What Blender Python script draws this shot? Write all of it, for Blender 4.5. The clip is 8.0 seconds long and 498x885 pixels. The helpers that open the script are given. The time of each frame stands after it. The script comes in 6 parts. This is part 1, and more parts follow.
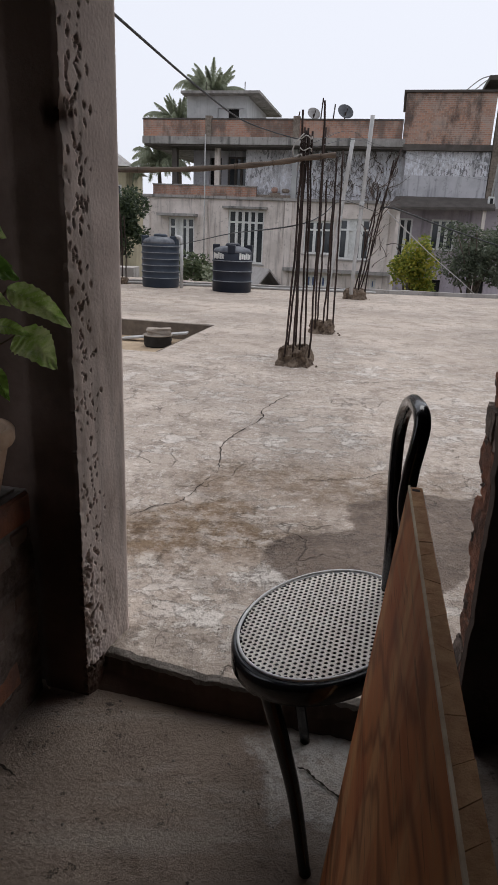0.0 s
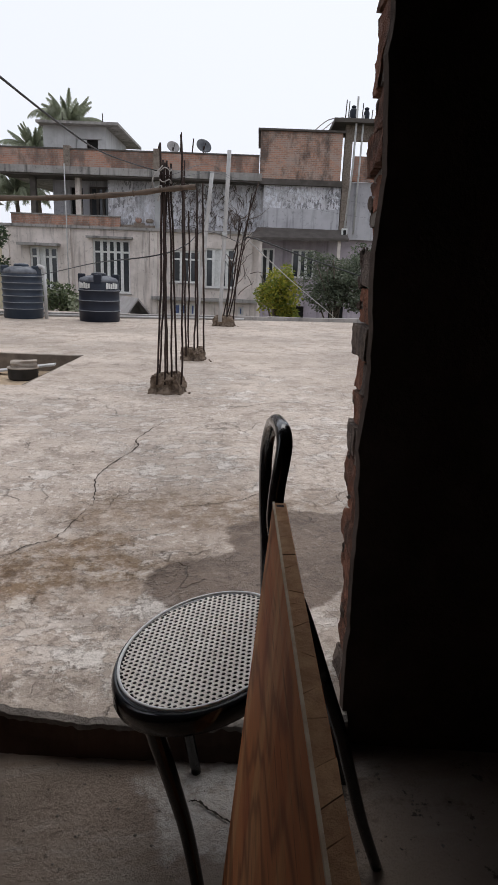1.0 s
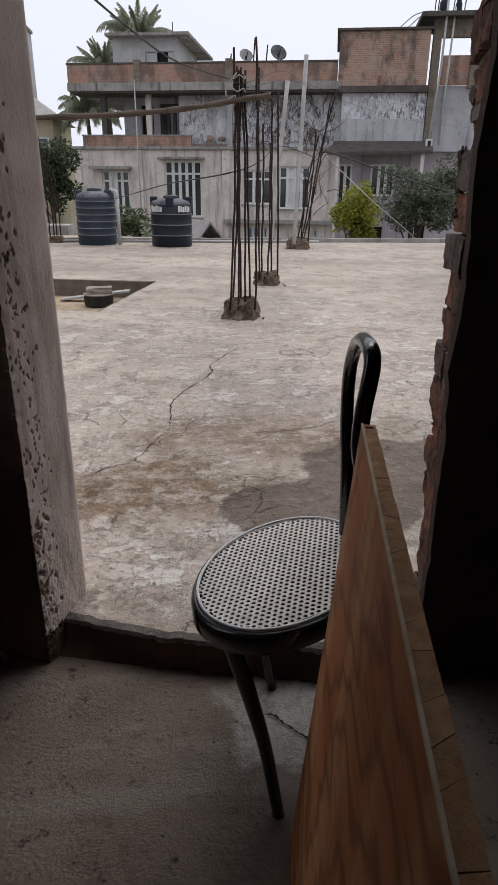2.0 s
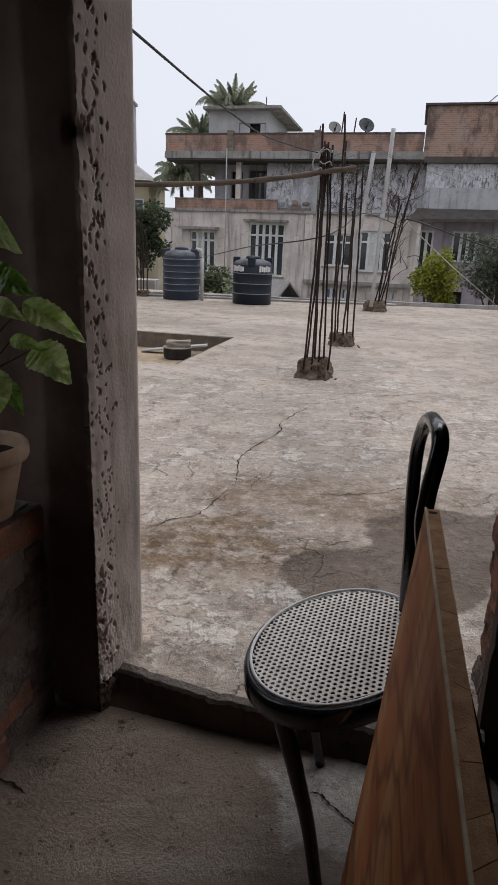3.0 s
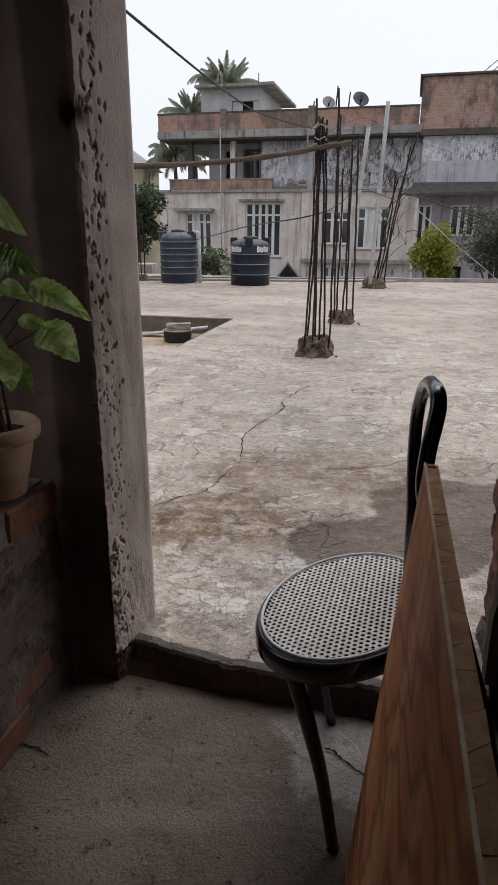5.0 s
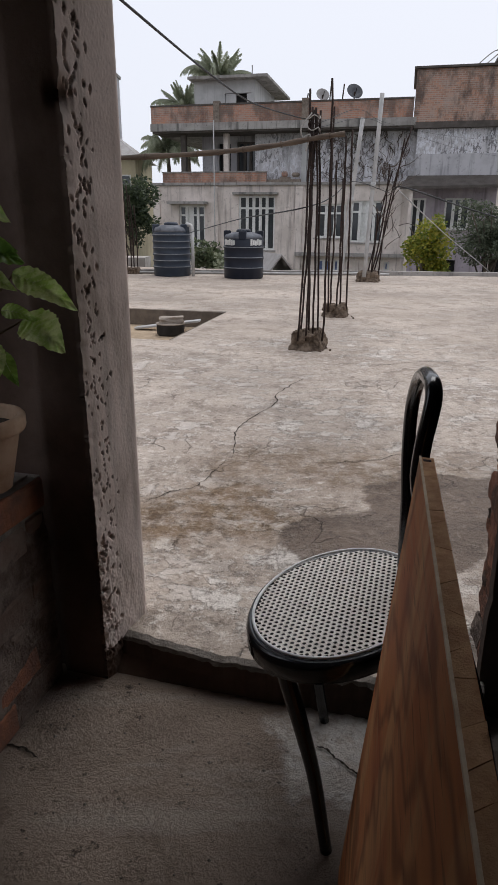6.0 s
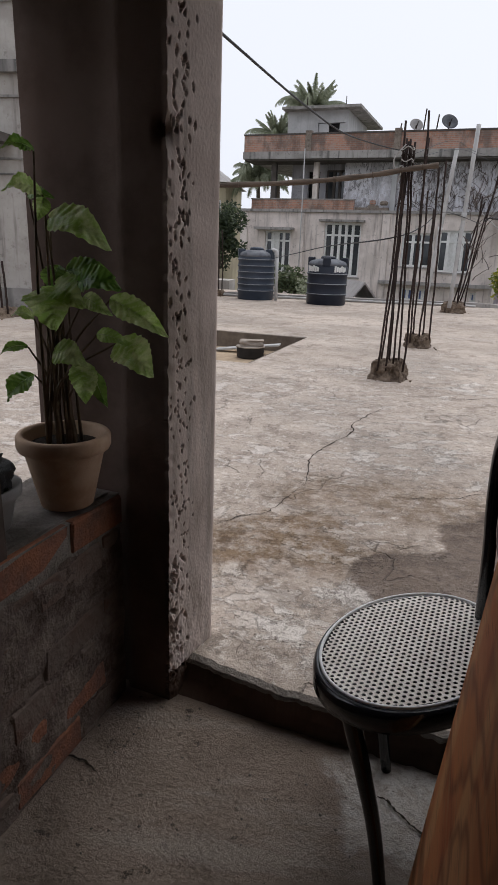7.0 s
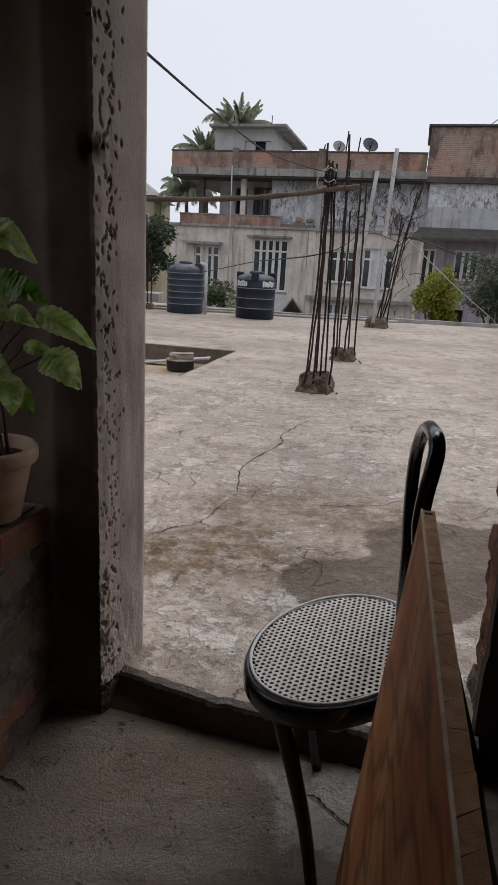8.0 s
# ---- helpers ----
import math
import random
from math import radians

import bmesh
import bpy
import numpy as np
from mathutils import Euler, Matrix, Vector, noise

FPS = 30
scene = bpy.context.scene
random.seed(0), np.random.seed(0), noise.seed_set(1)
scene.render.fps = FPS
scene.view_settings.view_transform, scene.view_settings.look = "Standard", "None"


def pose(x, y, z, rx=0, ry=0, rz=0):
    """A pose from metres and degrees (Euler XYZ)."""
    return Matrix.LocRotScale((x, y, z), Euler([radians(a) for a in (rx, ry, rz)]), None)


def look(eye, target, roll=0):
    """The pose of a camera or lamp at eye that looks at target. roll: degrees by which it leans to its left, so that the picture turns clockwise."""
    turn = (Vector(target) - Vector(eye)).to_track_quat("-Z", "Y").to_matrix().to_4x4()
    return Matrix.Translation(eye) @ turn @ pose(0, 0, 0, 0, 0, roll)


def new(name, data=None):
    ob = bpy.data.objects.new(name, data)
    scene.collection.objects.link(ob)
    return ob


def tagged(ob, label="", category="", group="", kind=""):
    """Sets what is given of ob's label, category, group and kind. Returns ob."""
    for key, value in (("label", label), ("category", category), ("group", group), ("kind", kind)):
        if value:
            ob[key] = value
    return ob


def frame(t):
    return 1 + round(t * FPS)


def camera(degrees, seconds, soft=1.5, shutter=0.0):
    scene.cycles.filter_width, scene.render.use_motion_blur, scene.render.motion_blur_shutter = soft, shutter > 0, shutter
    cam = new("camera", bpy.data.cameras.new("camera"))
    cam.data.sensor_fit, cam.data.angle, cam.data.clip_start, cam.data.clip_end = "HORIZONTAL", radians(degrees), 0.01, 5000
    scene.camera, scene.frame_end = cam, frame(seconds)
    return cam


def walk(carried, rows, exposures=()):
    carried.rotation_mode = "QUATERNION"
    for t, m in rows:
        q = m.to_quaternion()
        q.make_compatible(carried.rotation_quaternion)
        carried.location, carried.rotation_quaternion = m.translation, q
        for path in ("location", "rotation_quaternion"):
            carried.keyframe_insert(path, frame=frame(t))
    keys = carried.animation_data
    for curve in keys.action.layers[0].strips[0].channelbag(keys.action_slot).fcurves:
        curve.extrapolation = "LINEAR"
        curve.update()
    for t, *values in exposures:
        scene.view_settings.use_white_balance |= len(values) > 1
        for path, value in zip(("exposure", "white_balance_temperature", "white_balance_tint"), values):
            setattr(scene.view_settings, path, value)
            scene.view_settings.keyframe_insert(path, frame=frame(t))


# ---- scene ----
cam = camera(43.8, 8.0)
PATH = [
    (0, (-0.011, 0.01, 1.088), (-0.003, 1.908, 0.458), 2.5),
    (0.5, (0.013, 0.012, 1.074), (0.227, 1.9, 0.45), 1.0),
    (1, (0.009, 0.003, 1.086), (0.401, 1.89, 0.554), 2.2),
    (1.5, (0.005, 0.015, 1.082), (0.349, 1.901, 0.511), 1.5),
    (1.6, (0.01, 0.009, 1.09), (0.332, 1.926, 0.621), 0.6),
    (1.7, (-0.011, 0.042, 1.086), (0.269, 1.965, 0.612), 1.1),
    (1.8, (-0.003, 0.034, 1.077), (0.227, 1.921, 0.455), 1.6),
    (2, (-0.002, 0.043, 1.06), (0.158, 1.888, 0.305), 0.6),
    (2.2, (-0.004, 0.046, 1.067), (0.092, 1.91, 0.347), 1.0),
    (3.3, (0.003, 0.027, 1.094), (-0.079, 1.936, 0.506), 1.8),
    (3.5, (0.006, 0.033, 1.09), (-0.076, 1.925, 0.444), 1.2),
    (4, (0.001, 0.027, 1.081), (-0.017, 1.93, 0.469), 2.3),
    (4.5, (0.004, 0.018, 1.075), (-0.045, 1.899, 0.399), 0.6),
    (4.7, (-0.005, -0.02, 1.082), (-0.072, 1.871, 0.434), 0.4),
    (6, (0.002, 0.015, 1.068), (-0.043, 1.899, 0.4), 0.5),
    (6.5, (0.003, 0.012, 1.072), (-0.076, 1.899, 0.414), 1.0),
    (6.8, (-0.008, 0.035, 1.077), (-0.207, 1.93, 0.468), 0.7),
    (7, (-0.016, 0.022, 1.084), (-0.292, 1.909, 0.48), 2.1),
    (7.5, (-0.01, 0.007, 1.092), (-0.214, 1.917, 0.533), 2.8),
    (8, (-0.006, -0.013, 1.088), (-0.066, 1.908, 0.534), 3.2),
]
EXPOSURES = [(0.0, 0.16), (0.5, 0.18), (1.0, 0.25), (1.5, 0.5), (1.65, 0.40), (2.0, 0.21), (3.5, 0.08), (4.0, 0.09), (4.5, 0.32), (6.0, 0.17), (6.8, 0.23), (7.0, 0.23), (7.5, 0.19), (8.0, 0.03)]
walk(cam, [(t, look(eye, target, roll)) for t, eye, target, roll in PATH], EXPOSURES)

# ---- frame of the place: the room, the pit and the far building share one direction ----
ANG = radians(-12.0)
M12 = Matrix.Rotation(ANG, 4, "Z")
EYEZ = 1.09
FAR = 1.25
MFAR = Matrix.Translation((0, 0, EYEZ)) @ Matrix.Scale(FAR, 4) @ Matrix.Translation((0, 0, -EYEZ)) @ M12
GROUND_Z = -4.2
rng = random.Random(7)

# ---- world and light: a bright overcast sky ----
world = bpy.data.worlds.new("overcast_sky")
scene.world = world
world.use_nodes = True
wn, wl = world.node_tree.nodes, world.node_tree.links
wn.clear()
w_sky = wn.new("ShaderNodeTexSky")
w_sky.sky_type = "NISHITA"
w_sky.sun_disc = False
w_sky.sun_elevation, w_sky.sun_rotation = radians(61), radians(23)
w_sky.air_density, w_sky.dust_density = 1.0, 4.0
w_hsv = wn.new("ShaderNodeHueSaturation")
w_hsv.inputs["Saturation"].default_value = 0.35
w_hsv.inputs["Value"].default_value = 0.10
w_mix = wn.new("ShaderNodeMix")
w_mix.data_type = "RGBA"
w_mix.inputs["Factor"].default_value = 0.85
w_mix.inputs["B"].default_value = (0.80, 0.83, 0.925, 1)
w_bg = wn.new("ShaderNodeBackground")
w_bg.inputs["Strength"].default_value = 1.0
w_out = wn.new("ShaderNodeOutputWorld")
wl.new(w_sky.outputs[0], w_hsv.inputs["Color"])
wl.new(w_hsv.outputs[0], w_mix.inputs["A"])
wl.new(w_mix.outputs["Result"], w_bg.inputs["Color"])
wl.new(w_bg.outputs[0], w_out.inputs["Surface"])
sun_data = bpy.data.lights.new("sun", "SUN")
sun_data.energy, sun_data.angle, sun_data.color = 1.12, radians(50), (1.0, 0.98, 0.965)
sun = new("sun", sun_data)
sun.matrix_world = look((2.5, 6, 12), (0, 0, 0))


# ---- materials ----
class Nodes:
    """Small helper to write node trees."""

    def __init__(self, name, rough=0.8, metal=0.0, spec=0.3):
        self.mat = bpy.data.materials.new(name)
        self.mat.use_nodes = True
        self.t = self.mat.node_tree
        self.b = self.t.nodes["Principled BSDF"]
        self.b.inputs["Roughness"].default_value = rough
        self.b.inputs["Metallic"].default_value = metal
        self.b.inputs["Specular IOR Level"].default_value = spec
        geo = self.t.nodes.new("ShaderNodeNewGeometry")
        self.pos, self.island = geo.outputs["Position"], geo.outputs["Random Per Island"]
        self.rand = self.t.nodes.new("ShaderNodeObjectInfo").outputs["Random"]

    def put(self, sock, v):
        if isinstance(v, bpy.types.NodeSocket):
            self.t.links.new(v, sock)
        else:
            sock.default_value = (*v, 1) if sock.type == "RGBA" and len(v) == 3 else v

    def math(self, op, a, b=0.0, clamp=False):
        n = self.t.nodes.new("ShaderNodeMath")
        n.operation, n.use_clamp = op, clamp
        self.put(n.inputs[0], a)
        self.put(n.inputs[1], b)
        return n.outputs[0]

    def vmath(self, op, a, b=(0, 0, 0)):
        n = self.t.nodes.new("ShaderNodeVectorMath")
        n.operation = op
        self.put(n.inputs[0], a)
        self.put(n.inputs[1], b)
        return n.outputs["Value"] if op == "LENGTH" else n.outputs["Vector"]

    def noise(self, scale, detail=4, rough=0.6, vec=None, stretch=None):
        n = self.t.nodes.new("ShaderNodeTexNoise")
        n.inputs["Scale"].default_value, n.inputs["Detail"].default_value, n.inputs["Roughness"].default_value = scale, detail, rough
        v = vec or self.pos
        if stretch:
            v = self.vmath("MULTIPLY", v, stretch)
        self.t.links.new(v, n.inputs["Vector"])
        return n.outputs[0]

    def ramp(self, v, lo, hi, a=0.0, b=1.0):
        n = self.t.nodes.new("ShaderNodeMapRange")
        n.interpolation_type = "SMOOTHSTEP"
        self.put(n.inputs["Value"], v)
        for k, x in (("From Min", lo), ("From Max", hi), ("To Min", a), ("To Max", b)):
            n.inputs[k].default_value = x
        return n.outputs[0]

    def mix(self, f, a, b, kind="MIX"):
        n = self.t.nodes.new("ShaderNodeMix")
        n.data_type, n.blend_type = "RGBA", kind
        self.put(n.inputs["Factor"], f)
        self.put(n.inputs["A"], a)
        self.put(n.inputs["B"], b)
        return n.outputs["Result"]

    def blob(self, centre, radii, wobble=0.5, scale=3.0, soft=0.25):
        """1 inside an ellipse on the ground with an uneven edge, 0 outside."""
        d = self.vmath("LENGTH", self.vmath("MULTIPLY", self.vmath("SUBTRACT", self.pos, (*centre, 0)), (1 / radii[0], 1 / radii[1], 0)))
        d = self.math("ADD", d, self.math("MULTIPLY", self.math("SUBTRACT", self.noise(scale, 5), 0.5), 2 * wobble))
        return self.ramp(d, 1 - soft, 1 + soft, 1.0, 0.0)

    def bump(self, h, strength=0.5, dist=0.01):
        n = self.t.nodes.new("ShaderNodeBump")
        n.inputs["Strength"].default_value, n.inputs["Distance"].default_value = strength, dist
        self.put(n.inputs["Height"], h)
        self.t.links.new(n.outputs[0], self.b.inputs["Normal"])

    def done(self, colour, rough=None):
        self.put(self.b.inputs["Base Color"], colour)
        if rough is not None:
            self.put(self.b.inputs["Roughness"], rough)
        return self.mat


def plain(name, c, c2=None, scale=8.0, rough=0.7, metal=0.0, bump=0.3, dist=0.004, spec=0.3, streak=None, vary=0.0):
    """A surface of two mixed tones at two scales, with fine relief."""
    n = Nodes(name, rough, metal, spec)
    c2 = c2 or tuple(x * 0.7 for x in c)
    f = n.math("ADD", n.math("MULTIPLY", n.noise(scale, 6, 0.65, stretch=streak), 0.65), n.math("MULTIPLY", n.noise(scale * 0.17, 3), 0.35))
    col = n.mix(n.ramp(f, 0.38, 0.64), c, c2)
    if vary:
        col = n.mix(n.math("MULTIPLY", n.rand, vary), col, tuple(x * 0.35 for x in c2))
    n.bump(n.noise(scale * 6, 5, 0.7, stretch=streak), bump, dist)
    return n.done(col, n.ramp(n.noise(scale * 2, 3), 0.3, 0.7, max(rough - 0.1, 0.03), min(rough + 0.1, 1.0)))


def terrace_material():
    n = Nodes("terrace_concrete", 0.85)
    big, mid, fine = n.noise(0.55, 4), n.noise(2.6, 6, 0.65), n.noise(26, 5, 0.7)
    # the screed is most broken near the doorway
    broken = n.blob((0.2, 2.0), (3.2, 3.6), 0.6, 1.0, 0.5)
    worn = n.math("ADD", n.math("MULTIPLY", broken, 0.65), 0.35)
    col = n.mix(n.ramp(big, 0.35, 0.65), (0.53, 0.447, 0.378), (0.405, 0.336, 0.28))
    col = n.mix(n.math("MULTIPLY", n.ramp(mid, 0.47, 0.64), 0.6), col, (0.35, 0.288, 0.24))
    pale = n.ramp(n.noise(4.2, 8, 0.72), 0.53, 0.60)
    near_pale = n.math("MAXIMUM", n.blob((0.55, 3.45), (0.65, 0.55), 0.8, 3.2), n.math("MAXIMUM", n.blob((0.95, 5.8), (0.9, 0.8), 0.8, 2.0), n.blob((-0.1, 1.75), (0.55, 0.28), 0.7, 4.0)))
    col = n.mix(n.math("MULTIPLY", pale, n.math("ADD", n.math("MULTIPLY", near_pale, 0.8), 0.2)), col, (0.67, 0.61, 0.55))
    streaks = n.ramp(n.noise(1.1, 5, 0.6, stretch=(0.6, 1.2, 1)), 0.50, 0.70)
    col = n.mix(n.math("MULTIPLY", streaks, 0.32), col, (0.25, 0.225, 0.20))
    col = n.mix(n.ramp(n.noise(3.7, 7, 0.72), 0.53, 0.60, 0.0, 0.6), col, (0.25, 0.20, 0.16))
    col = n.mix(n.math("MULTIPLY", worn, n.ramp(n.noise(9, 8, 0.74), 0.53, 0.63, 0.0, 0.75)), col, (0.225, 0.18, 0.145))
    col = n.mix(n.math("MULTIPLY", worn, n.ramp(n.noise(13, 8, 0.76), 0.55, 0.63, 0.0, 0.7)), col, (0.68, 0.62, 0.56))
    col = n.mix(n.math("MULTIPLY", worn, n.ramp(n.noise(24, 8, 0.8), 0.53, 0.60, 0.0, 0.6)), col, (0.20, 0.165, 0.14))
    col = n.mix(n.math("MULTIPLY", worn, n.ramp(n.noise(34, 8, 0.8), 0.56, 0.62, 0.0, 0.6)), col, (0.72, 0.66, 0.60))
    col = n.mix(n.ramp(fine, 0.28, 0.48, 0.3, 0.0), col, (0.19, 0.165, 0.145))
    col = n.mix(n.ramp(n.noise(55, 5, 0.75), 0.60, 0.70, 0.0, 0.45), col, (0.18, 0.16, 0.14))
    # sharp-edged scabs where the screed has come away
    scab = n.ramp(n.noise(5.5, 9, 0.7, stretch=(1.0, 1.35, 1)), 0.535, 0.552)
    scab = n.math("MULTIPLY", scab, n.math("MULTIPLY", worn, n.ramp(n.noise(0.8, 3), 0.42, 0.56)))
    col = n.mix(n.math("MULTIPLY", scab, 0.65), col, (0.70, 0.64, 0.585))
    hair = n.t.nodes.new("ShaderNodeTexVoronoi")
    hair.feature = "DISTANCE_TO_EDGE"
    hair.inputs["Scale"].default_value = 1.7
    warp = n.t.nodes.new("ShaderNodeTexNoise")
    warp.inputs["Scale"].default_value, warp.inputs["Detail"].default_value = 3.0, 8
    n.t.links.new(n.pos, warp.inputs["Vector"])
    n.put(hair.inputs["Vector"], n.vmath("ADD", n.vmath("MULTIPLY", n.pos, (1, 0.6, 1)), n.vmath("MULTIPLY", warp.outputs["Color"], (0.55, 0.55, 0.0))))
    line = n.math("MULTIPLY", n.ramp(hair.outputs["Distance"], 0.0, 0.007, 1.0, 0.0), n.ramp(n.noise(1.3, 4), 0.50, 0.58))
    col = n.mix(n.math("MULTIPLY", line, 0.5), col, (0.13, 0.108, 0.09))
    far = n.ramp(n.noise(0.42, 4, 0.6), 0.46, 0.62)
    col = n.mix(n.math("MULTIPLY", far, 0.4), col, (0.24, 0.205, 0.175))
    brown = n.math("MULTIPLY", n.blob((-0.20, 2.20), (0.42, 0.27), 0.9, 3.4, 0.45), n.ramp(n.noise(11, 9, 0.8), 0.38, 0.58, 0.3, 1.0))
    brown2 = n.math("MULTIPLY", n.blob((0.30, 2.72), (0.62, 0.28), 1.0, 3.0, 0.5), n.ramp(n.noise(10, 9, 0.8), 0.38, 0.58, 0.1, 0.75))
    col = n.mix(n.math("MAXIMUM", brown, brown2), col, (0.42, 0.335, 0.245), "MULTIPLY")
    damp = n.math("MAXIMUM", n.blob((0.34, 1.98), (0.275, 0.23), 0.42, 4.2, 0.06), n.math("MAXIMUM", n.blob((0.74, 2.28), (0.31, 0.37), 0.5, 4.0, 0.06), n.math("MAXIMUM", n.blob((0.54, 2.02), (0.25, 0.24), 0.4, 4.5, 0.06), n.blob((1.15, 2.32), (0.45, 0.31), 0.4, 4.0, 0.06))))
    col = n.mix(damp, col, (0.385, 0.335, 0.30), "MULTIPLY")
    flake = n.math("MULTIPLY", n.ramp(n.noise(4.2, 8, 0.72), 0.53, 0.60), n.math("ADD", n.math("MULTIPLY", near_pale, 0.8), 0.2))
    h = n.math("ADD", n.math("SUBTRACT", n.math("ADD", n.math("MULTIPLY", flake, 0.6), n.math("MULTIPLY", scab, 0.8)), line), n.math("ADD", n.math("MULTIPLY", n.noise(75, 5, 0.8), 0.22), n.math("ADD", n.math("MULTIPLY", fine, 0.9), n.math("MULTIPLY", n.noise(8, 9, 0.75), 1.4))))
    n.bump(h, 0.9, 0.012)
    return n.done(col, n.ramp(damp, 0, 1, 0.9, 0.62))


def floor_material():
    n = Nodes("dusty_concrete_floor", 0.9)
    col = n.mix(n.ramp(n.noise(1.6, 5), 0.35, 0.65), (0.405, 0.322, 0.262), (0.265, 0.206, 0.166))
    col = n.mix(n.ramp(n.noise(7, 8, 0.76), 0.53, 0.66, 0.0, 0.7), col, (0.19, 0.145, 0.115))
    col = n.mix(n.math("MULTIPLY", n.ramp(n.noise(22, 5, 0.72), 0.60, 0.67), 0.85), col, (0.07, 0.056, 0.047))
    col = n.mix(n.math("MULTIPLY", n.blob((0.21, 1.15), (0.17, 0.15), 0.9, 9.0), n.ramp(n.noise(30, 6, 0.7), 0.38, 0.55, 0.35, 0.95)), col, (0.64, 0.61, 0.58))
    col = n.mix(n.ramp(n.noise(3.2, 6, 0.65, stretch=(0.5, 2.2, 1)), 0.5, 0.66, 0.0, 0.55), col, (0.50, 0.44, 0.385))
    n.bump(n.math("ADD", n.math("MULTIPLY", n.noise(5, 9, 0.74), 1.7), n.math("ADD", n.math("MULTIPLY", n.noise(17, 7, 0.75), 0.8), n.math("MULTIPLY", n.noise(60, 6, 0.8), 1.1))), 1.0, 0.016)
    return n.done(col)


def plaster_material(name, c, c2, stain, scale=1.0, grime=0.6):
    """Old painted plaster with rain streaks and blotches."""
    n = Nodes(name, 0.9)
    col = n.mix(n.ramp(n.noise(0.9 * scale, 6, 0.65), 0.38, 0.62), c, c2)
    run = n.ramp(n.noise(1.3 * scale, 5, 0.6, stretch=(2.6, 2.6, 0.22)), 0.50, 0.70)
    col = n.mix(n.math("MULTIPLY", run, grime), col, stain)
    col = n.mix(n.ramp(n.noise(5 * scale, 7, 0.7), 0.56, 0.70, 0.0, grime * 0.8), col, stain)
    n.bump(n.noise(9 * scale, 6, 0.7), 0.35, 0.02)
    return n.done(col)


def flaking_material():
    n = Nodes("flaking_blue_white_paint", 0.9)
    col = n.mix(n.ramp(n.noise(0.7, 5), 0.4, 0.6), (0.58, 0.565, 0.585), (0.47, 0.46, 0.475))
    patch = n.math("MULTIPLY", n.ramp(n.noise(6.5, 8, 0.8, stretch=(1, 1, 0.6)), 0.48, 0.54), n.ramp(n.noise(0.9, 4), 0.36, 0.50))
    col = n.mix(n.math("MULTIPLY", patch, 0.75), col, (0.74, 0.75, 0.80))
    # dry stems and bare spots left by a creeper: short dark strokes
    stroke = n.ramp(n.noise(6.0, 6, 0.78, stretch=(1.25, 1.25, 0.5)), 0.51, 0.56)
    col = n.mix(n.math("MULTIPLY", stroke, n.ramp(n.noise(0.6, 3), 0.35, 0.55, 0.25, 0.85)), col, (0.12, 0.115, 0.12))
    col = n.mix(n.ramp(n.noise(1.2, 5, 0.6, stretch=(2.2, 2.2, 0.25)), 0.52, 0.70, 0.0, 0.6), col, (0.20, 0.195, 0.20))
    n.bump(n.noise(7, 6), 0.5, 0.02)
    return n.done(col)


def brick_material(name, c, c2, mortar, scale, soot=0.5, rot=ANG):
    """Distant brickwork: courses of small bricks with soot from rain."""
    n = Nodes(name, 0.92)
    tex = n.t.nodes.new("ShaderNodeTexBrick")
    turn = n.t.nodes.new("ShaderNodeVectorRotate")
    turn.rotation_type = "Z_AXIS"
    turn.inputs["Angle"].default_value = -rot
    n.t.links.new(n.pos, turn.inputs["Vector"])
    sep, com = n.t.nodes.new("ShaderNodeSeparateXYZ"), n.t.nodes.new("ShaderNodeCombineXYZ")
    n.t.links.new(turn.outputs[0], sep.inputs[0])
    n.t.links.new(n.math("ADD", sep.outputs[0], sep.outputs[1]), com.inputs[0])
    n.t.links.new(sep.outputs[2], com.inputs[1])
    n.t.links.new(com.outputs[0], tex.inputs["Vector"])
    n.put(tex.inputs["Color1"], c)
    n.put(tex.inputs["Color2"], c2)
    n.put(tex.inputs["Mortar"], mortar)
    tex.inputs["Scale"].default_value = scale
    tex.inputs["Mortar Size"].default_value = 0.012
    tex.inputs["Brick Width"].default_value, tex.inputs["Row Height"].default_value = 0.23, 0.08
    col = n.mix(n.ramp(n.noise(1.9, 7, 0.75), 0.45, 0.62, 0.0, 0.6), tex.outputs["Color"], mortar)
    col = n.mix(n.ramp(n.noise(0.9, 7, 0.7, stretch=(1.1, 1.1, 0.5)), 0.45, 0.62, 0.0, soot), col, (0.05, 0.047, 0.045))
    n.bump(n.math("SUBTRACT", n.noise(12, 4), tex.outputs["Fac"]), 0.4, 0.01)
    return n.done(col)


def pillar_material():
    n = Nodes("cast_concrete_pillar", 0.88)
    col = n.mix(n.ramp(n.noise(3.0, 6, 0.65), 0.36, 0.64), (0.65, 0.545, 0.485), (0.50, 0.41, 0.36))
    col = n.mix(n.ramp(n.noise(5, 5, 0.6, stretch=(3, 3, 0.25)), 0.52, 0.68, 0.0, 0.55), col, (0.26, 0.225, 0.19))
    col = n.mix(n.ramp(n.noise(45, 5, 0.7), 0.58, 0.72, 0.0, 0.5), col, (0.2, 0.18, 0.165))
    col = n.mix(n.ramp(n.noise(2.2, 5, 0.65, stretch=(2, 2, 0.6)), 0.52, 0.66, 0.0, 0.6), col, (0.245, 0.195, 0.15))
    n.bump(n.noise(70, 6, 0.7), 0.22, 0.003)
    return n.done(col)


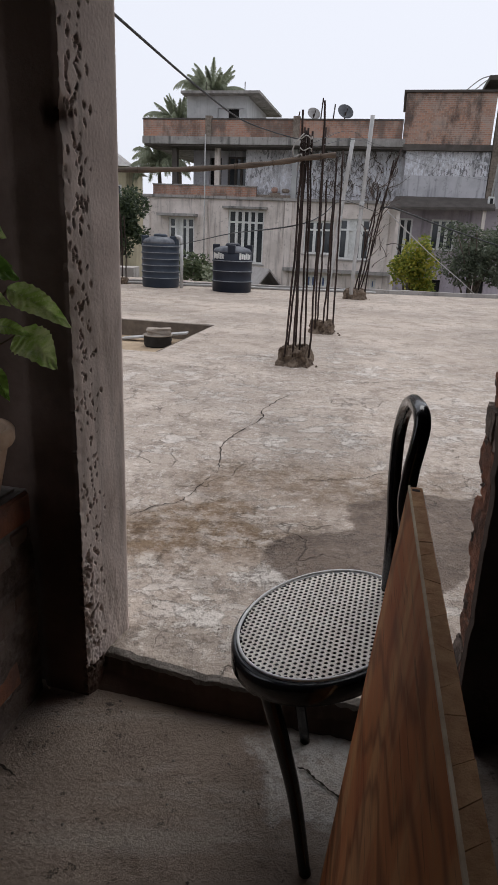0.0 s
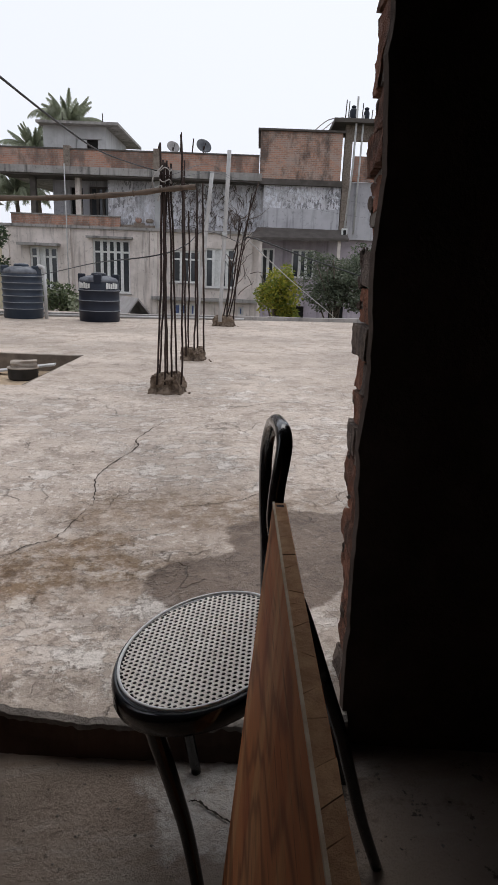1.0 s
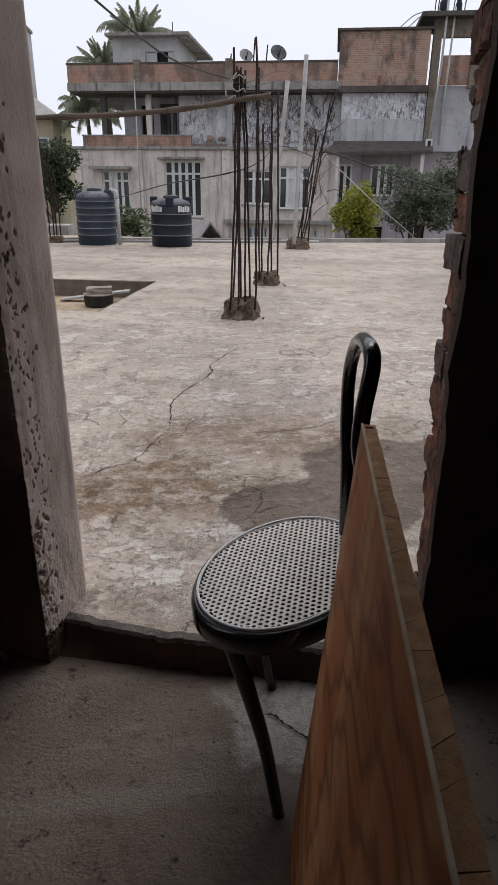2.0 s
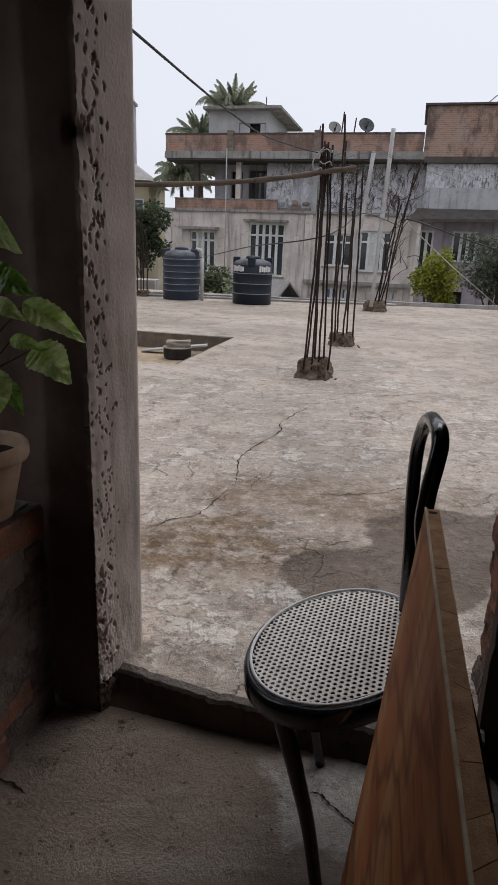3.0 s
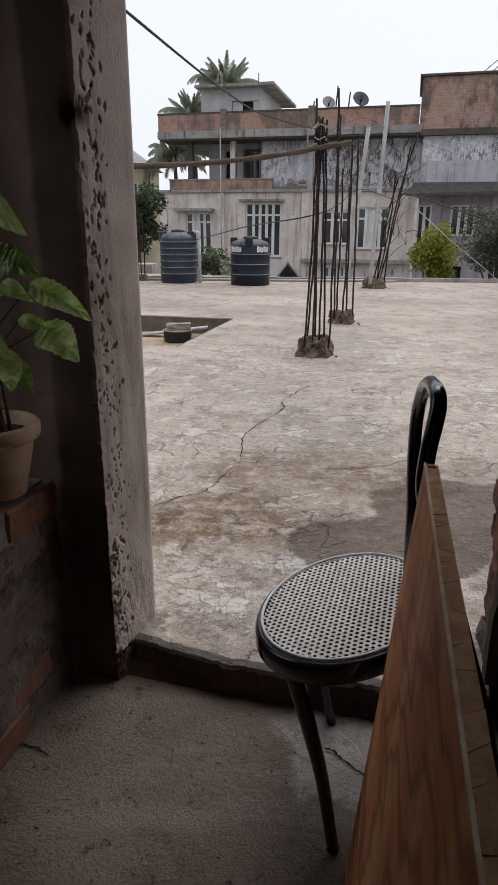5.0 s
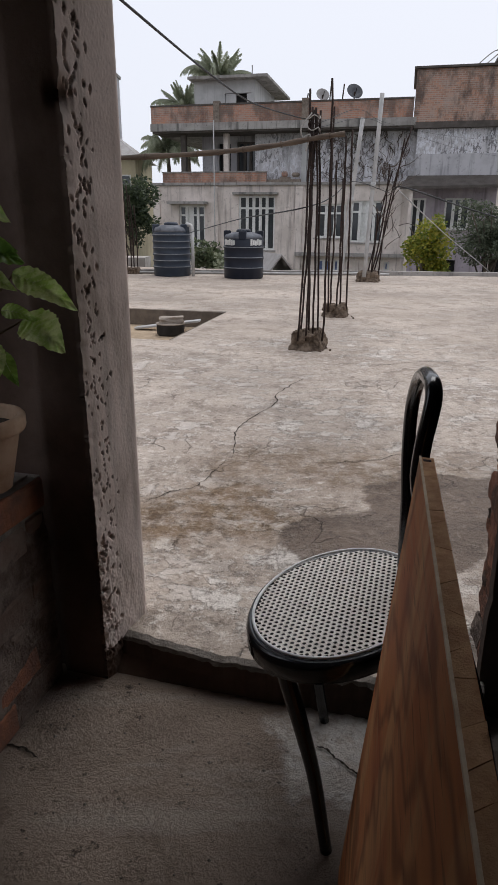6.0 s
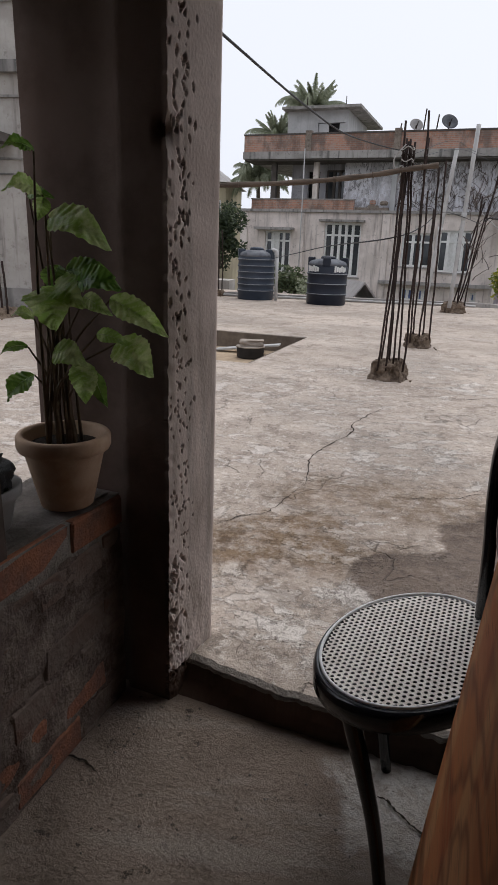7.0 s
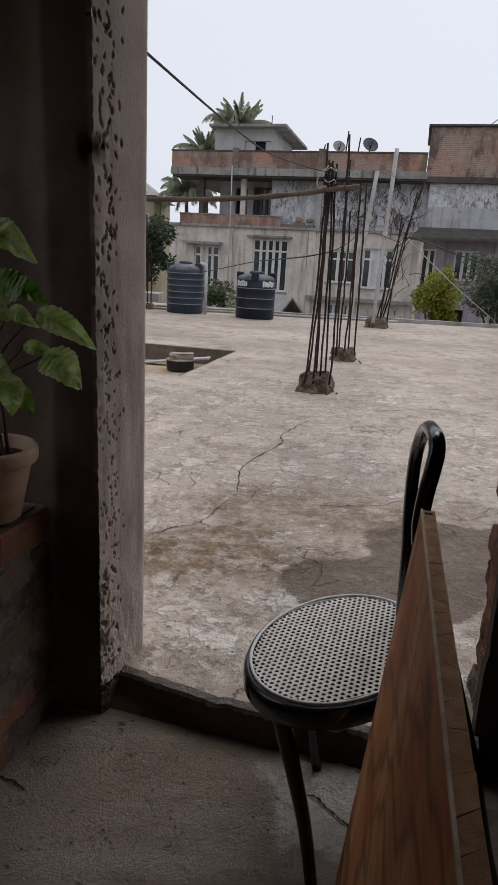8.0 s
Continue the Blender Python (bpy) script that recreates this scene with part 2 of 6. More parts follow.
def two_sided_leaf(n, through_light=0.4):
    """Lets light through a thin leaf."""
    out = n.t.nodes["Material Output"]
    tr, mx = n.t.nodes.new("ShaderNodeBsdfTranslucent"), n.t.nodes.new("ShaderNodeMixShader")
    mx.inputs[0].default_value = through_light
    for link in n.b.inputs["Base Color"].links:
        n.t.links.new(link.from_socket, tr.inputs["Color"])
    n.t.links.new(n.b.outputs[0], mx.inputs[1])
    n.t.links.new(tr.outputs[0], mx.inputs[2])
    n.t.links.new(mx.outputs[0], out.inputs["Surface"])
    return n.mat


def veneer_material():
    n = Nodes("worn_wood_veneer", 0.65, 0, 0.15)
    wave = n.noise(1.9, 3, 0.5, stretch=(1, 0.9, 1.6))
    sep = n.t.nodes.new("ShaderNodeSeparateXYZ")
    n.t.links.new(n.pos, sep.inputs[0])
    # growth rings: bands along the board, bent into cathedral figures
    lvl = n.math("ADD", n.math("MULTIPLY", sep.outputs[2], 9.0), n.math("ADD", n.math("MULTIPLY", wave, 9.0), n.math("MULTIPLY", sep.outputs[1], 2.4)))
    ring = n.math("MULTIPLY", n.math("PINGPONG", lvl, 0.5), 2.0)
    col = n.mix(n.ramp(n.noise(2.4, 4, 0.6, stretch=(3, 0.5, 3.0)), 0.38, 0.62), (0.68, 0.275, 0.11), (0.53, 0.165, 0.065))
    col = n.mix(n.ramp(n.noise(3.0, 4, 0.55, stretch=(2.0, 3.2, 0.45)), 0.46, 0.60, 0.0, 0.65), col, (0.76, 0.42, 0.20))
    col = n.mix(n.ramp(ring, 0.45, 1.0, 0.0, 0.6), col, (0.22, 0.07, 0.03))
    col = n.mix(n.ramp(n.noise(9, 5, 0.65, stretch=(3.0, 0.7, 9.0)), 0.50, 0.68, 0.0, 0.55), col, (0.52, 0.27, 0.12))
    col = n.mix(n.ramp(n.noise(26, 3, 0.6, stretch=(2, 0.4, 6)), 0.58, 0.7, 0.0, 0.45), col, (0.10, 0.042, 0.02))
    n.bump(n.noise(60, 4, 0.6, stretch=(2, 0.4, 6)), 0.15, 0.002)
    return n.done(col)


def tint_leaf(name, c, c2, rough=0.5):
    n = Nodes(name, rough, 0, 0.4)
    f = n.math("ADD", n.math("MULTIPLY", n.island, 0.7), n.math("MULTIPLY", n.noise(3, 3), 0.3))
    col = n.mix(n.ramp(f, 0.2, 0.8), c, c2)
    n.done(col)
    return two_sided_leaf(n)


MAT = {
    "terrace": terrace_material(),
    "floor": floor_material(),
    "pillar": pillar_material(),
    "veneer": veneer_material(),
    "flake": flaking_material(),
    "raw": plain("rough_concrete", (0.27, 0.225, 0.185), (0.15, 0.12, 0.10), 12, 0.95, bump=0.9, dist=0.02),
    # room plaster; its darkness is the unlit room painted into the colour
    "dark_plaster": plain("plaster_with_painted_shade", (0.12, 0.09, 0.076), (0.075, 0.055, 0.046), 5, 0.95, bump=0.5, dist=0.01),
    # pillar and riser concrete with the room-side shade painted into its base colour
    "shaded_face": plain("concrete_with_painted_shade", (0.14, 0.092, 0.072), (0.08, 0.053, 0.042), 4, 0.9, bump=0.5, dist=0.006),
    # darker copies of brick and mortar: shade of the jamb's room side in the colour
    "jamb_brick": plain("broken_brick_with_painted_shade", (0.34, 0.145, 0.088), (0.09, 0.05, 0.036), 20, 0.95, bump=0.9, dist=0.01, vary=0.5),
    "jamb_mortar": plain("mortar_with_painted_shade", (0.24, 0.185, 0.155), (0.08, 0.06, 0.05), 26, 0.95, bump=0.9, dist=0.01, vary=0.4),
    "mortar": plain("mortar", (0.27, 0.24, 0.215), (0.15, 0.13, 0.112), 14, 0.95, bump=0.9, dist=0.012),
    "brick": plain("fired_brick", (0.40, 0.16, 0.085), (0.22, 0.12, 0.09), 16, 0.92, bump=0.8, dist=0.008, vary=0.5),
    "stump": plain("crumbling_brown_concrete", (0.25, 0.19, 0.14), (0.085, 0.058, 0.042), 22, 0.95, bump=0.9, dist=0.02),
    "smear": plain("grey_mortar_smear", (0.22, 0.175, 0.148), (0.062, 0.041, 0.032), 10, 0.95, bump=0.9, dist=0.012),
    "smeared": plain("mortar_smeared_brick", (0.19, 0.15, 0.125), (0.135, 0.08, 0.06), 8, 0.95, bump=0.8, dist=0.008, vary=0.4),
    "black": plain("black_lacquer", (0.009, 0.0095, 0.0125), (0.014, 0.015, 0.019), 20, 0.15, bump=0.05, dist=0.001, spec=0.7),
    "cane": plain("cream_cane", (0.80, 0.755, 0.70), (0.66, 0.60, 0.55), 40, 0.6, bump=0.3, dist=0.001),
    "rim": plain("grey_piping", (0.78, 0.78, 0.78), (0.66, 0.66, 0.68), 30, 0.45, bump=0.1, dist=0.001),
    "chip": plain("chipboard_edge", (0.74, 0.44, 0.235), (0.52, 0.27, 0.135), 60, 0.85, bump=0.6, dist=0.003, vary=0.25),
    "pale_edge": plain("pale_glue_line", (0.80, 0.66, 0.48), (0.62, 0.46, 0.30), 40, 0.7),
    "rust": plain("rusty_steel", (0.05, 0.031, 0.025), (0.028, 0.02, 0.018), 22, 0.85, 0.3, 0.6, 0.003),
    "rope": plain("pale_rope", (0.42, 0.40, 0.37), (0.30, 0.28, 0.26), 60, 0.9),
    "bamboo": plain("weathered_bamboo", (0.125, 0.09, 0.065), (0.055, 0.04, 0.03), 14, 0.7, streak=(0.3, 3, 3)),
    "pvc": plain("grey_white_pipe", (0.50, 0.49, 0.48), (0.36, 0.355, 0.345), 4, 0.5, bump=0.1),
    "tank": plain("black_polyethylene", (0.010, 0.013, 0.022), (0.018, 0.022, 0.034), 3, 0.45, bump=0.15, dist=0.004, spec=0.25),
    "tank_worn": plain("faded_polyethylene", (0.024, 0.034, 0.052), (0.042, 0.054, 0.075), 3, 0.5, bump=0.15, dist=0.004, spec=0.3),
    "white": plain("white_paint", (0.72, 0.72, 0.70), (0.58, 0.58, 0.56), 10, 0.6),
    "wire": plain("black_cable", (0.02, 0.02, 0.022), (0.035, 0.035, 0.035), 30, 0.6),
    "clay": plain("pale_terracotta", (0.52, 0.37, 0.26), (0.40, 0.26, 0.17), 14, 0.85, bump=0.3, dist=0.003),
    "soil": plain("potting_soil", (0.04, 0.028, 0.02), (0.02, 0.015, 0.01), 40, 0.95, bump=0.9, dist=0.01),
    "greypot": plain("grey_cement_pot", (0.34, 0.33, 0.32), (0.24, 0.23, 0.22), 15, 0.9, bump=0.4),
    "blackbag": plain("black_plastic_bag", (0.012, 0.012, 0.013), (0.02, 0.02, 0.02), 20, 0.35, bump=0.6, dist=0.01, spec=0.5),
    "rubber": plain("black_rubber", (0.018, 0.017, 0.016), (0.04, 0.037, 0.035), 14, 0.8, bump=0.5),
    "stone": plain("pale_stone", (0.36, 0.31, 0.26), (0.25, 0.21, 0.175), 12, 0.9, bump=0.6, dist=0.01),
    "glass": plain("dark_window_glass", (0.03, 0.035, 0.04), (0.05, 0.055, 0.06), 2, 0.12, bump=0.02, spec=0.6),
    "blueglass": plain("blue_painted_shutter", (0.12, 0.17, 0.33), (0.09, 0.12, 0.24), 4, 0.5),
    # near-black, so that darkness of unlit interiors is in the colour
    "void": plain("near_black_unlit_interior", (0.03, 0.028, 0.026), (0.02, 0.02, 0.02), 3, 0.95),
    "cream": plaster_material("cream_plaster", (0.70, 0.625, 0.575), (0.57, 0.505, 0.46), (0.22, 0.19, 0.17), 1.2, 0.75),
    "greywall": plaster_material("grey_plaster", (0.50, 0.49, 0.51), (0.40, 0.39, 0.41), (0.14, 0.14, 0.145), 0.9, 0.7),
    "lilac": plaster_material("lilac_plaster", (0.44, 0.385, 0.42), (0.34, 0.30, 0.33), (0.14, 0.12, 0.13), 0.9),
    "tower": plaster_material("pale_stair_house_plaster", (0.50, 0.50, 0.50), (0.40, 0.40, 0.40), (0.26, 0.25, 0.25), 0.7, 0.4),
    "sidewall": plaster_material("limewashed_wall", (0.44, 0.41, 0.375), (0.34, 0.31, 0.28), (0.16, 0.14, 0.125), 1.6, 0.8),
    "band": plaster_material("weathered_concrete_band", (0.36, 0.34, 0.32), (0.25, 0.235, 0.22), (0.08, 0.077, 0.073), 1.2, 0.8),
    "yellow": plaster_material("yellow_plaster", (0.46, 0.40, 0.27), (0.38, 0.33, 0.23), (0.2, 0.16, 0.1), 0.8),
    "farbrick": brick_material("parapet_brick", (0.48, 0.235, 0.155), (0.36, 0.19, 0.135), (0.37, 0.295, 0.255), 1.0, 0.6),
    "towerbrick": brick_material("tower_brick", (0.47, 0.25, 0.17), (0.30, 0.18, 0.135), (0.40, 0.32, 0.275), 1.0, 0.75),
    "sand": plain("ochre_sand", (0.46, 0.35, 0.24), (0.33, 0.25, 0.17), 9, 0.95, bump=0.8, dist=0.01),
    "tank_dust": plain("dusty_polyethylene", (0.17, 0.18, 0.20), (0.07, 0.075, 0.09), 5, 0.7, bump=0.2, dist=0.004),
    "grey_leaf": tint_leaf("grey_green_leaf", (0.075, 0.095, 0.06), (0.17, 0.19, 0.13)),
    "deep_leaf": tint_leaf("deep_green_leaf_far", (0.035, 0.05, 0.028), (0.085, 0.11, 0.055)),
    "pitwall": plain("dark_brown_plaster", (0.17, 0.135, 0.105), (0.10, 0.08, 0.065), 5, 0.95, bump=0.6, dist=0.01),
    # dark ledge tone, also used for shadow strips painted under the roof slabs
    "ledge": plain("mossy_ledge_and_shadow", (0.075, 0.065, 0.058), (0.12, 0.105, 0.095), 3, 0.95, bump=0.6, dist=0.03),
    "earth": plain("ground_earth", (0.16, 0.14, 0.11), (0.09, 0.10, 0.06), 0.6, 0.95, bump=0.6, dist=0.05),
    "bark": plain("grey_bark", (0.17, 0.14, 0.11), (0.09, 0.075, 0.06), 9, 0.95, bump=0.8, dist=0.02),
    "lime_leaf": tint_leaf("yellow_green_leaf", (0.15, 0.20, 0.03), (0.40, 0.36, 0.05)),
    "dark_leaf": tint_leaf("dark_green_leaf", (0.075, 0.10, 0.05), (0.16, 0.185, 0.10)),
    # paled and greyed: haze of the distance is put into this leaf colour
    "hazy_palm_leaf": tint_leaf("hazy_palm_leaf", (0.26, 0.29, 0.19), (0.40, 0.42, 0.31)),
    "twig": plain("dry_twig", (0.13, 0.10, 0.085), (0.07, 0.055, 0.05), 20, 0.95),
    "rib": plain("pale_rib", (0.28, 0.29, 0.31), (0.16, 0.17, 0.18), 6, 0.5),
    "tin": plain("grey_roofing_sheet", (0.34, 0.32, 0.31), (0.25, 0.235, 0.225), 3, 0.6),
    "dish": plain("dark_dish", (0.09, 0.095, 0.105), (0.06, 0.063, 0.07), 5, 0.5),
}


# ---- mesh helpers ----
def obj(name, bm, material, smooth=False):
    me = bpy.data.meshes.new(name)
    bm.normal_update()
    bm.to_mesh(me)
    bm.free()
    me.materials.append(MAT[material])
    if smooth:
        for p in me.polygons:
            p.use_smooth = True
    return new(name, me)


def thing(name, at, label, category, group="", kind=""):
    e = new(name)
    e.empty_display_size = 0.1
    e.location = at
    return tagged(e, label, category, group, kind)


def part(name, bm, material, parent, label="", smooth=False):
    """Links a bmesh given in world metres as one mesh under a thing or a part."""
    ob = obj(name, bm, material, smooth)
    ob.parent = parent
    p = Vector((0, 0, 0))
    q = parent
    while q:
        p += q.location
        q = q.parent
    ob.data.transform(Matrix.Translation(-p))
    return tagged(ob, label)


def solo(name, bm, material, label, category, kind="", group="", smooth=False):
    return tagged(obj(name, bm, material, smooth), label, category, group, kind)


def box(bm, x0, x1, y0, y1, z0, z1, m=None, jitter=0.0, bevel=0.0):
    vs = [bm.verts.new((x, y, z)) for x in (x0, x1) for y in (y0, y1) for z in (z0, z1)]
    if jitter:
        for v in vs:
            v.co += Vector((rng.uniform(-1, 1), rng.uniform(-1, 1), rng.uniform(-1, 1))) * jitter
    fs = [bm.faces.new([vs[i] for i in f]) for f in ((0, 1, 3, 2), (4, 6, 7, 5), (0, 4, 5, 1), (2, 3, 7, 6), (0, 2, 6, 4), (1, 5, 7, 3))]
    if bevel:
        es = list({e for f in fs for e in f.edges})
        out = bmesh.ops.bevel(bm, geom=es, offset=bevel, segments=1, affect="EDGES", clamp_overlap=True)
        vs = list({v for f in out["faces"] for v in f.verts} | {v for v in vs if v.is_valid})
    if m is not None:
        for v in vs:
            v.co = m @ v.co
    return bm


def boxes(*items, m=None, bevel=0.0):
    bm = bmesh.new()
    for b in items:
        box(bm, *b, m=m, bevel=bevel)
    return bm


def tube(bm, pts, radii, n=8, caps=True):
    pts = [Vector(p) for p in pts]
    if not isinstance(radii, (list, tuple)):
        radii = [radii] * len(pts)
    up, rings = None, []
    for i, p in enumerate(pts):
        d = (pts[min(i + 1, len(pts) - 1)] - pts[max(i - 1, 0)]).normalized()
        if up is None:
            up = d.orthogonal().normalized()
        up = (up - d * up.dot(d)).normalized()
        side = d.cross(up)
        rings.append([bm.verts.new(p + (up * math.cos(a) + side * math.sin(a)) * radii[i]) for a in (2 * math.pi * k / n for k in range(n))])
    for a, b in zip(rings, rings[1:]):
        for k in range(n):
            bm.faces.new((a[k], a[(k + 1) % n], b[(k + 1) % n], b[k]))
    if caps:
        bm.faces.new(rings[0][::-1])
        bm.faces.new(rings[-1])
    return bm


def lathe(bm, profile, centre, n=32, m=None):
    """A turned shape from (radius, height) rows."""
    rings = []
    for r, z in profile:
        rings.append([bm.verts.new(Vector(centre) + Vector((r * math.cos(2 * math.pi * k / n), r * math.sin(2 * math.pi * k / n), z))) for k in range(n)])
    for a, b in zip(rings, rings[1:]):
        for k in range(n):
            bm.faces.new((a[k], a[(k + 1) % n], b[(k + 1) % n], b[k]))
    bm.faces.new(rings[0][::-1])
    bm.faces.new(rings[-1])
    return bm


def smooth_path(pts, n=12):
    """A curve through points."""
    pts = [Vector(p) for p in pts]
    q = [pts[0] * 2 - pts[1], *pts, pts[-1] * 2 - pts[-2]]
    out = []
    for i in range(1, len(q) - 2):
        a, b, c, d = q[i - 1:i + 3]
        for k in range(n):
            t = k / n
            out.append(0.5 * (2 * b + (c - a) * t + (2 * a - 5 * b + 4 * c - d) * t * t + (3 * b - a - 3 * c + d) * t ** 3))
    return out + [pts[-1]]


def holed_wall(u0, u1, z0, z1, v, thick, holes, m):
    """A wall with openings that go through it; holes are (u0, u1, z0, z1)."""
    bm = bmesh.new()
    us = sorted({u0, u1, *(h[0] for h in holes), *(h[1] for h in holes)})
    zs = sorted({z0, z1, *(h[2] for h in holes), *(h[3] for h in holes)})
    solid = {}
    for i in range(len(us) - 1):
        for j in range(len(zs) - 1):
            cu, cz = (us[i] + us[i + 1]) / 2, (zs[j] + zs[j + 1]) / 2
            solid[i, j] = not any(h[0] < cu < h[1] and h[2] < cz < h[3] for h in holes)
    vert = {}

    def vx(i, j, k):
        if (i, j, k) not in vert:
            vert[i, j, k] = bm.verts.new(m @ Vector((us[i], v + k * thick, zs[j])))
        return vert[i, j, k]

    for (i, j), s in solid.items():
        if not s:
            continue
        bm.faces.new((vx(i, j, 0), vx(i + 1, j, 0), vx(i + 1, j + 1, 0), vx(i, j + 1, 0)))
        bm.faces.new((vx(i, j, 1), vx(i, j + 1, 1), vx(i + 1, j + 1, 1), vx(i + 1, j, 1)))
        for di, dj, a, b in ((-1, 0, (i, j), (i, j + 1)), (1, 0, (i + 1, j + 1), (i + 1, j)), (0, -1, (i + 1, j), (i, j)), (0, 1, (i, j + 1), (i + 1, j + 1))):
            if not solid.get((i + di, j + dj), False):
                bm.faces.new((vx(*a, 0), vx(*b, 0), vx(*b, 1), vx(*a, 1)))
    bmesh.ops.recalc_face_normals(bm, faces=bm.faces)
    return bm


def UV(u, v, z=0.0):
    return M12 @ Vector((u, v, z))


# ---- the setting ----
def build_ground():
    bm = bmesh.new()
    bmesh.ops.create_grid(bm, x_segments=8, y_segments=8, size=1500, matrix=Matrix.Translation((0, 0, GROUND_Z)))
    solo("ground", bm, "earth", "brown earth ground with weeds far below the terrace", "ground", "structure")


def terrace_height(u, v):
    near = min(1.0, max(0.0, (v - 1.40) / 0.3))
    return noise.noise(Vector((u * 0.7, v * 0.7, 3))) * 0.008 * near + noise.noise(Vector((u * 3.1, v * 3.1, 8))) * 0.003 * near


def build_terrace():
    """The roof slab: an uneven sheet with a sunken pit."""
    u0, u1, v0, v1, s = -8.0, 8.5, 1.40, 15.2, 0.11
    PU0, PU1, PV0, PV1 = -4.2, -2.12, 5.60, 7.69
    us = sorted({round(u0 + i * s, 3) for i in range(int((u1 - u0) / s) + 1)} | {PU0, PU1})
    vs = sorted({round(v0 + i * s, 3) for i in range(int((v1 - v0) / s) + 1)} | {PV0, PV1})
    bm, grid = bmesh.new(), {}
    for i, u in enumerate(us):
        for j, v in enumerate(vs):
            if v > 1.37 or -0.72 < u < 0.33:
                h = terrace_height(u, v)
                e = (noise.noise(Vector((u * 6, 5, 1))) * 0.022) if j == 0 else 0.0
                grid[i, j] = bm.verts.new(UV(u, v + e, h))
    for i in range(len(us) - 1):
        for j in range(len(vs) - 1):
            k = [(i, j), (i + 1, j), (i + 1, j + 1), (i, j + 1)]
            cu, cv = (us[i] + us[i + 1]) / 2, (vs[j] + vs[j + 1]) / 2
            if all(q in grid for q in k) and not (PU0 < cu < PU1 and PV0 < cv < PV1):
                bm.faces.new([grid[q] for q in k])
    rim = [e for e in bm.edges if e.is_boundary]
    ext = bmesh.ops.extrude_edge_only(bm, edges=rim)
    for v in ext["geom"]:
        if isinstance(v, bmesh.types.BMVert):
            v.co.z = -0.23
    solo("terrace_floor", bm, "terrace", "weathered grey concrete roof terrace with stains and flaking screed", "floor", "structure", smooth=False)
    # underside of the slab, with the pit floor
    bm = bmesh.new()
    box(bm, u0, u1, 1.5, v1, -0.5, -0.229, M12)
    solo("terrace_slab", bm, "raw", "raw concrete slab under the terrace", "slab", "structure")
    bm = bmesh.new()
    box(bm, PU0 + 0.003, PU1 - 0.003, PV0 + 0.003, PV1 - 0.003, -0.228, -0.205, M12)
    solo("pit_floor", bm, "sand", "sandy ochre bottom of the sunken pit", "floor", "structure")
    bm = bmesh.new()
    for a, b, c, d in ((PU0, PU1 - 0.03, PV1 - 0.03, PV1 - 0.004), (PU1 - 0.03, PU1 - 0.004, PV0 + 0.004, PV1 - 0.004), (PU0, PU1 - 0.03, PV0 + 0.004, PV0 + 0.03)):
        box(bm, a, b, c, d, -0.204, -0.006, M12)
    solo("pit_lining", bm, "pitwall", "dark brown plaster lining of the sunken pit", "lining", "structure")
    # the curb along the far edge
    bm = bmesh.new()
    for i in range(40):
        a, b = -5.5 + i * 0.4, -5.1 + i * 0.4
        y = 14.12 + 0.022 * (a + b) / 2
        box(bm, a, b + 0.002, y, y + 0.16, -0.1, 0.085 + rng.uniform(-0.006, 0.006), None)
    solo("terrace_curb", bm, "band", "low weathered concrete curb along the terrace edge", "curb", "structure")
    bm = tube(bmesh.new(), [(-4.6, 13.95, 0.05), (-2.8, 13.99, 0.035), (-0.9, 14.02, 0.035), (0.6, 14.05, 0.03), (2.1, 14.1, 0.045), (2.7, 14.09, 0.03)], 0.022, 8)
    solo("water_pipe", bm, "pvc", "thin pale plastic water pipe lying along the curb", "pipe", smooth=True)


def ribbon(bm, pts, widths, z):
    """A thin flat uneven strip on the ground."""
    pts = [Vector((*p, 0)) for p in pts]
    rows = []
    for i, p in enumerate(pts):
        q = M12.inverted() @ p
        lift = z + (terrace_height(q.x, q.y) if z > 0 else 0.0)
        d = (pts[min(i + 1, len(pts) - 1)] - pts[max(i - 1, 0)]).normalized()
        n = Vector((-d.y, d.x, 0)) * widths[i]
        rows.append([bm.verts.new(p + n + Vector((0, 0, lift))), bm.verts.new(p - n + Vector((0, 0, lift)))])
    for a, b in zip(rows, rows[1:]):
        bm.faces.new((a[0], a[1], b[1], b[0]))


def build_crack(name, pts, w, seed, where, z=0.003, rough=0.006):
    r = random.Random(seed)
    fine = smooth_path([(*p, 0) for p in pts], 7)
    fine = [(p.x + r.uniform(-1, 1) * rough, p.y + r.uniform(-1, 1) * rough * 1.6) for p in fine]
    bm = bmesh.new()
    ribbon(bm, fine, [max(0.0008, w * r.uniform(0.25, 1.25)) * min(1, 6 * i / len(fine), 6 * (len(fine) - 1 - i) / len(fine) + 0.1) for i in range(len(fine))], z)
    solo(name, bm, "soil", "dark open crack running across the " + where, "crack", "structure")


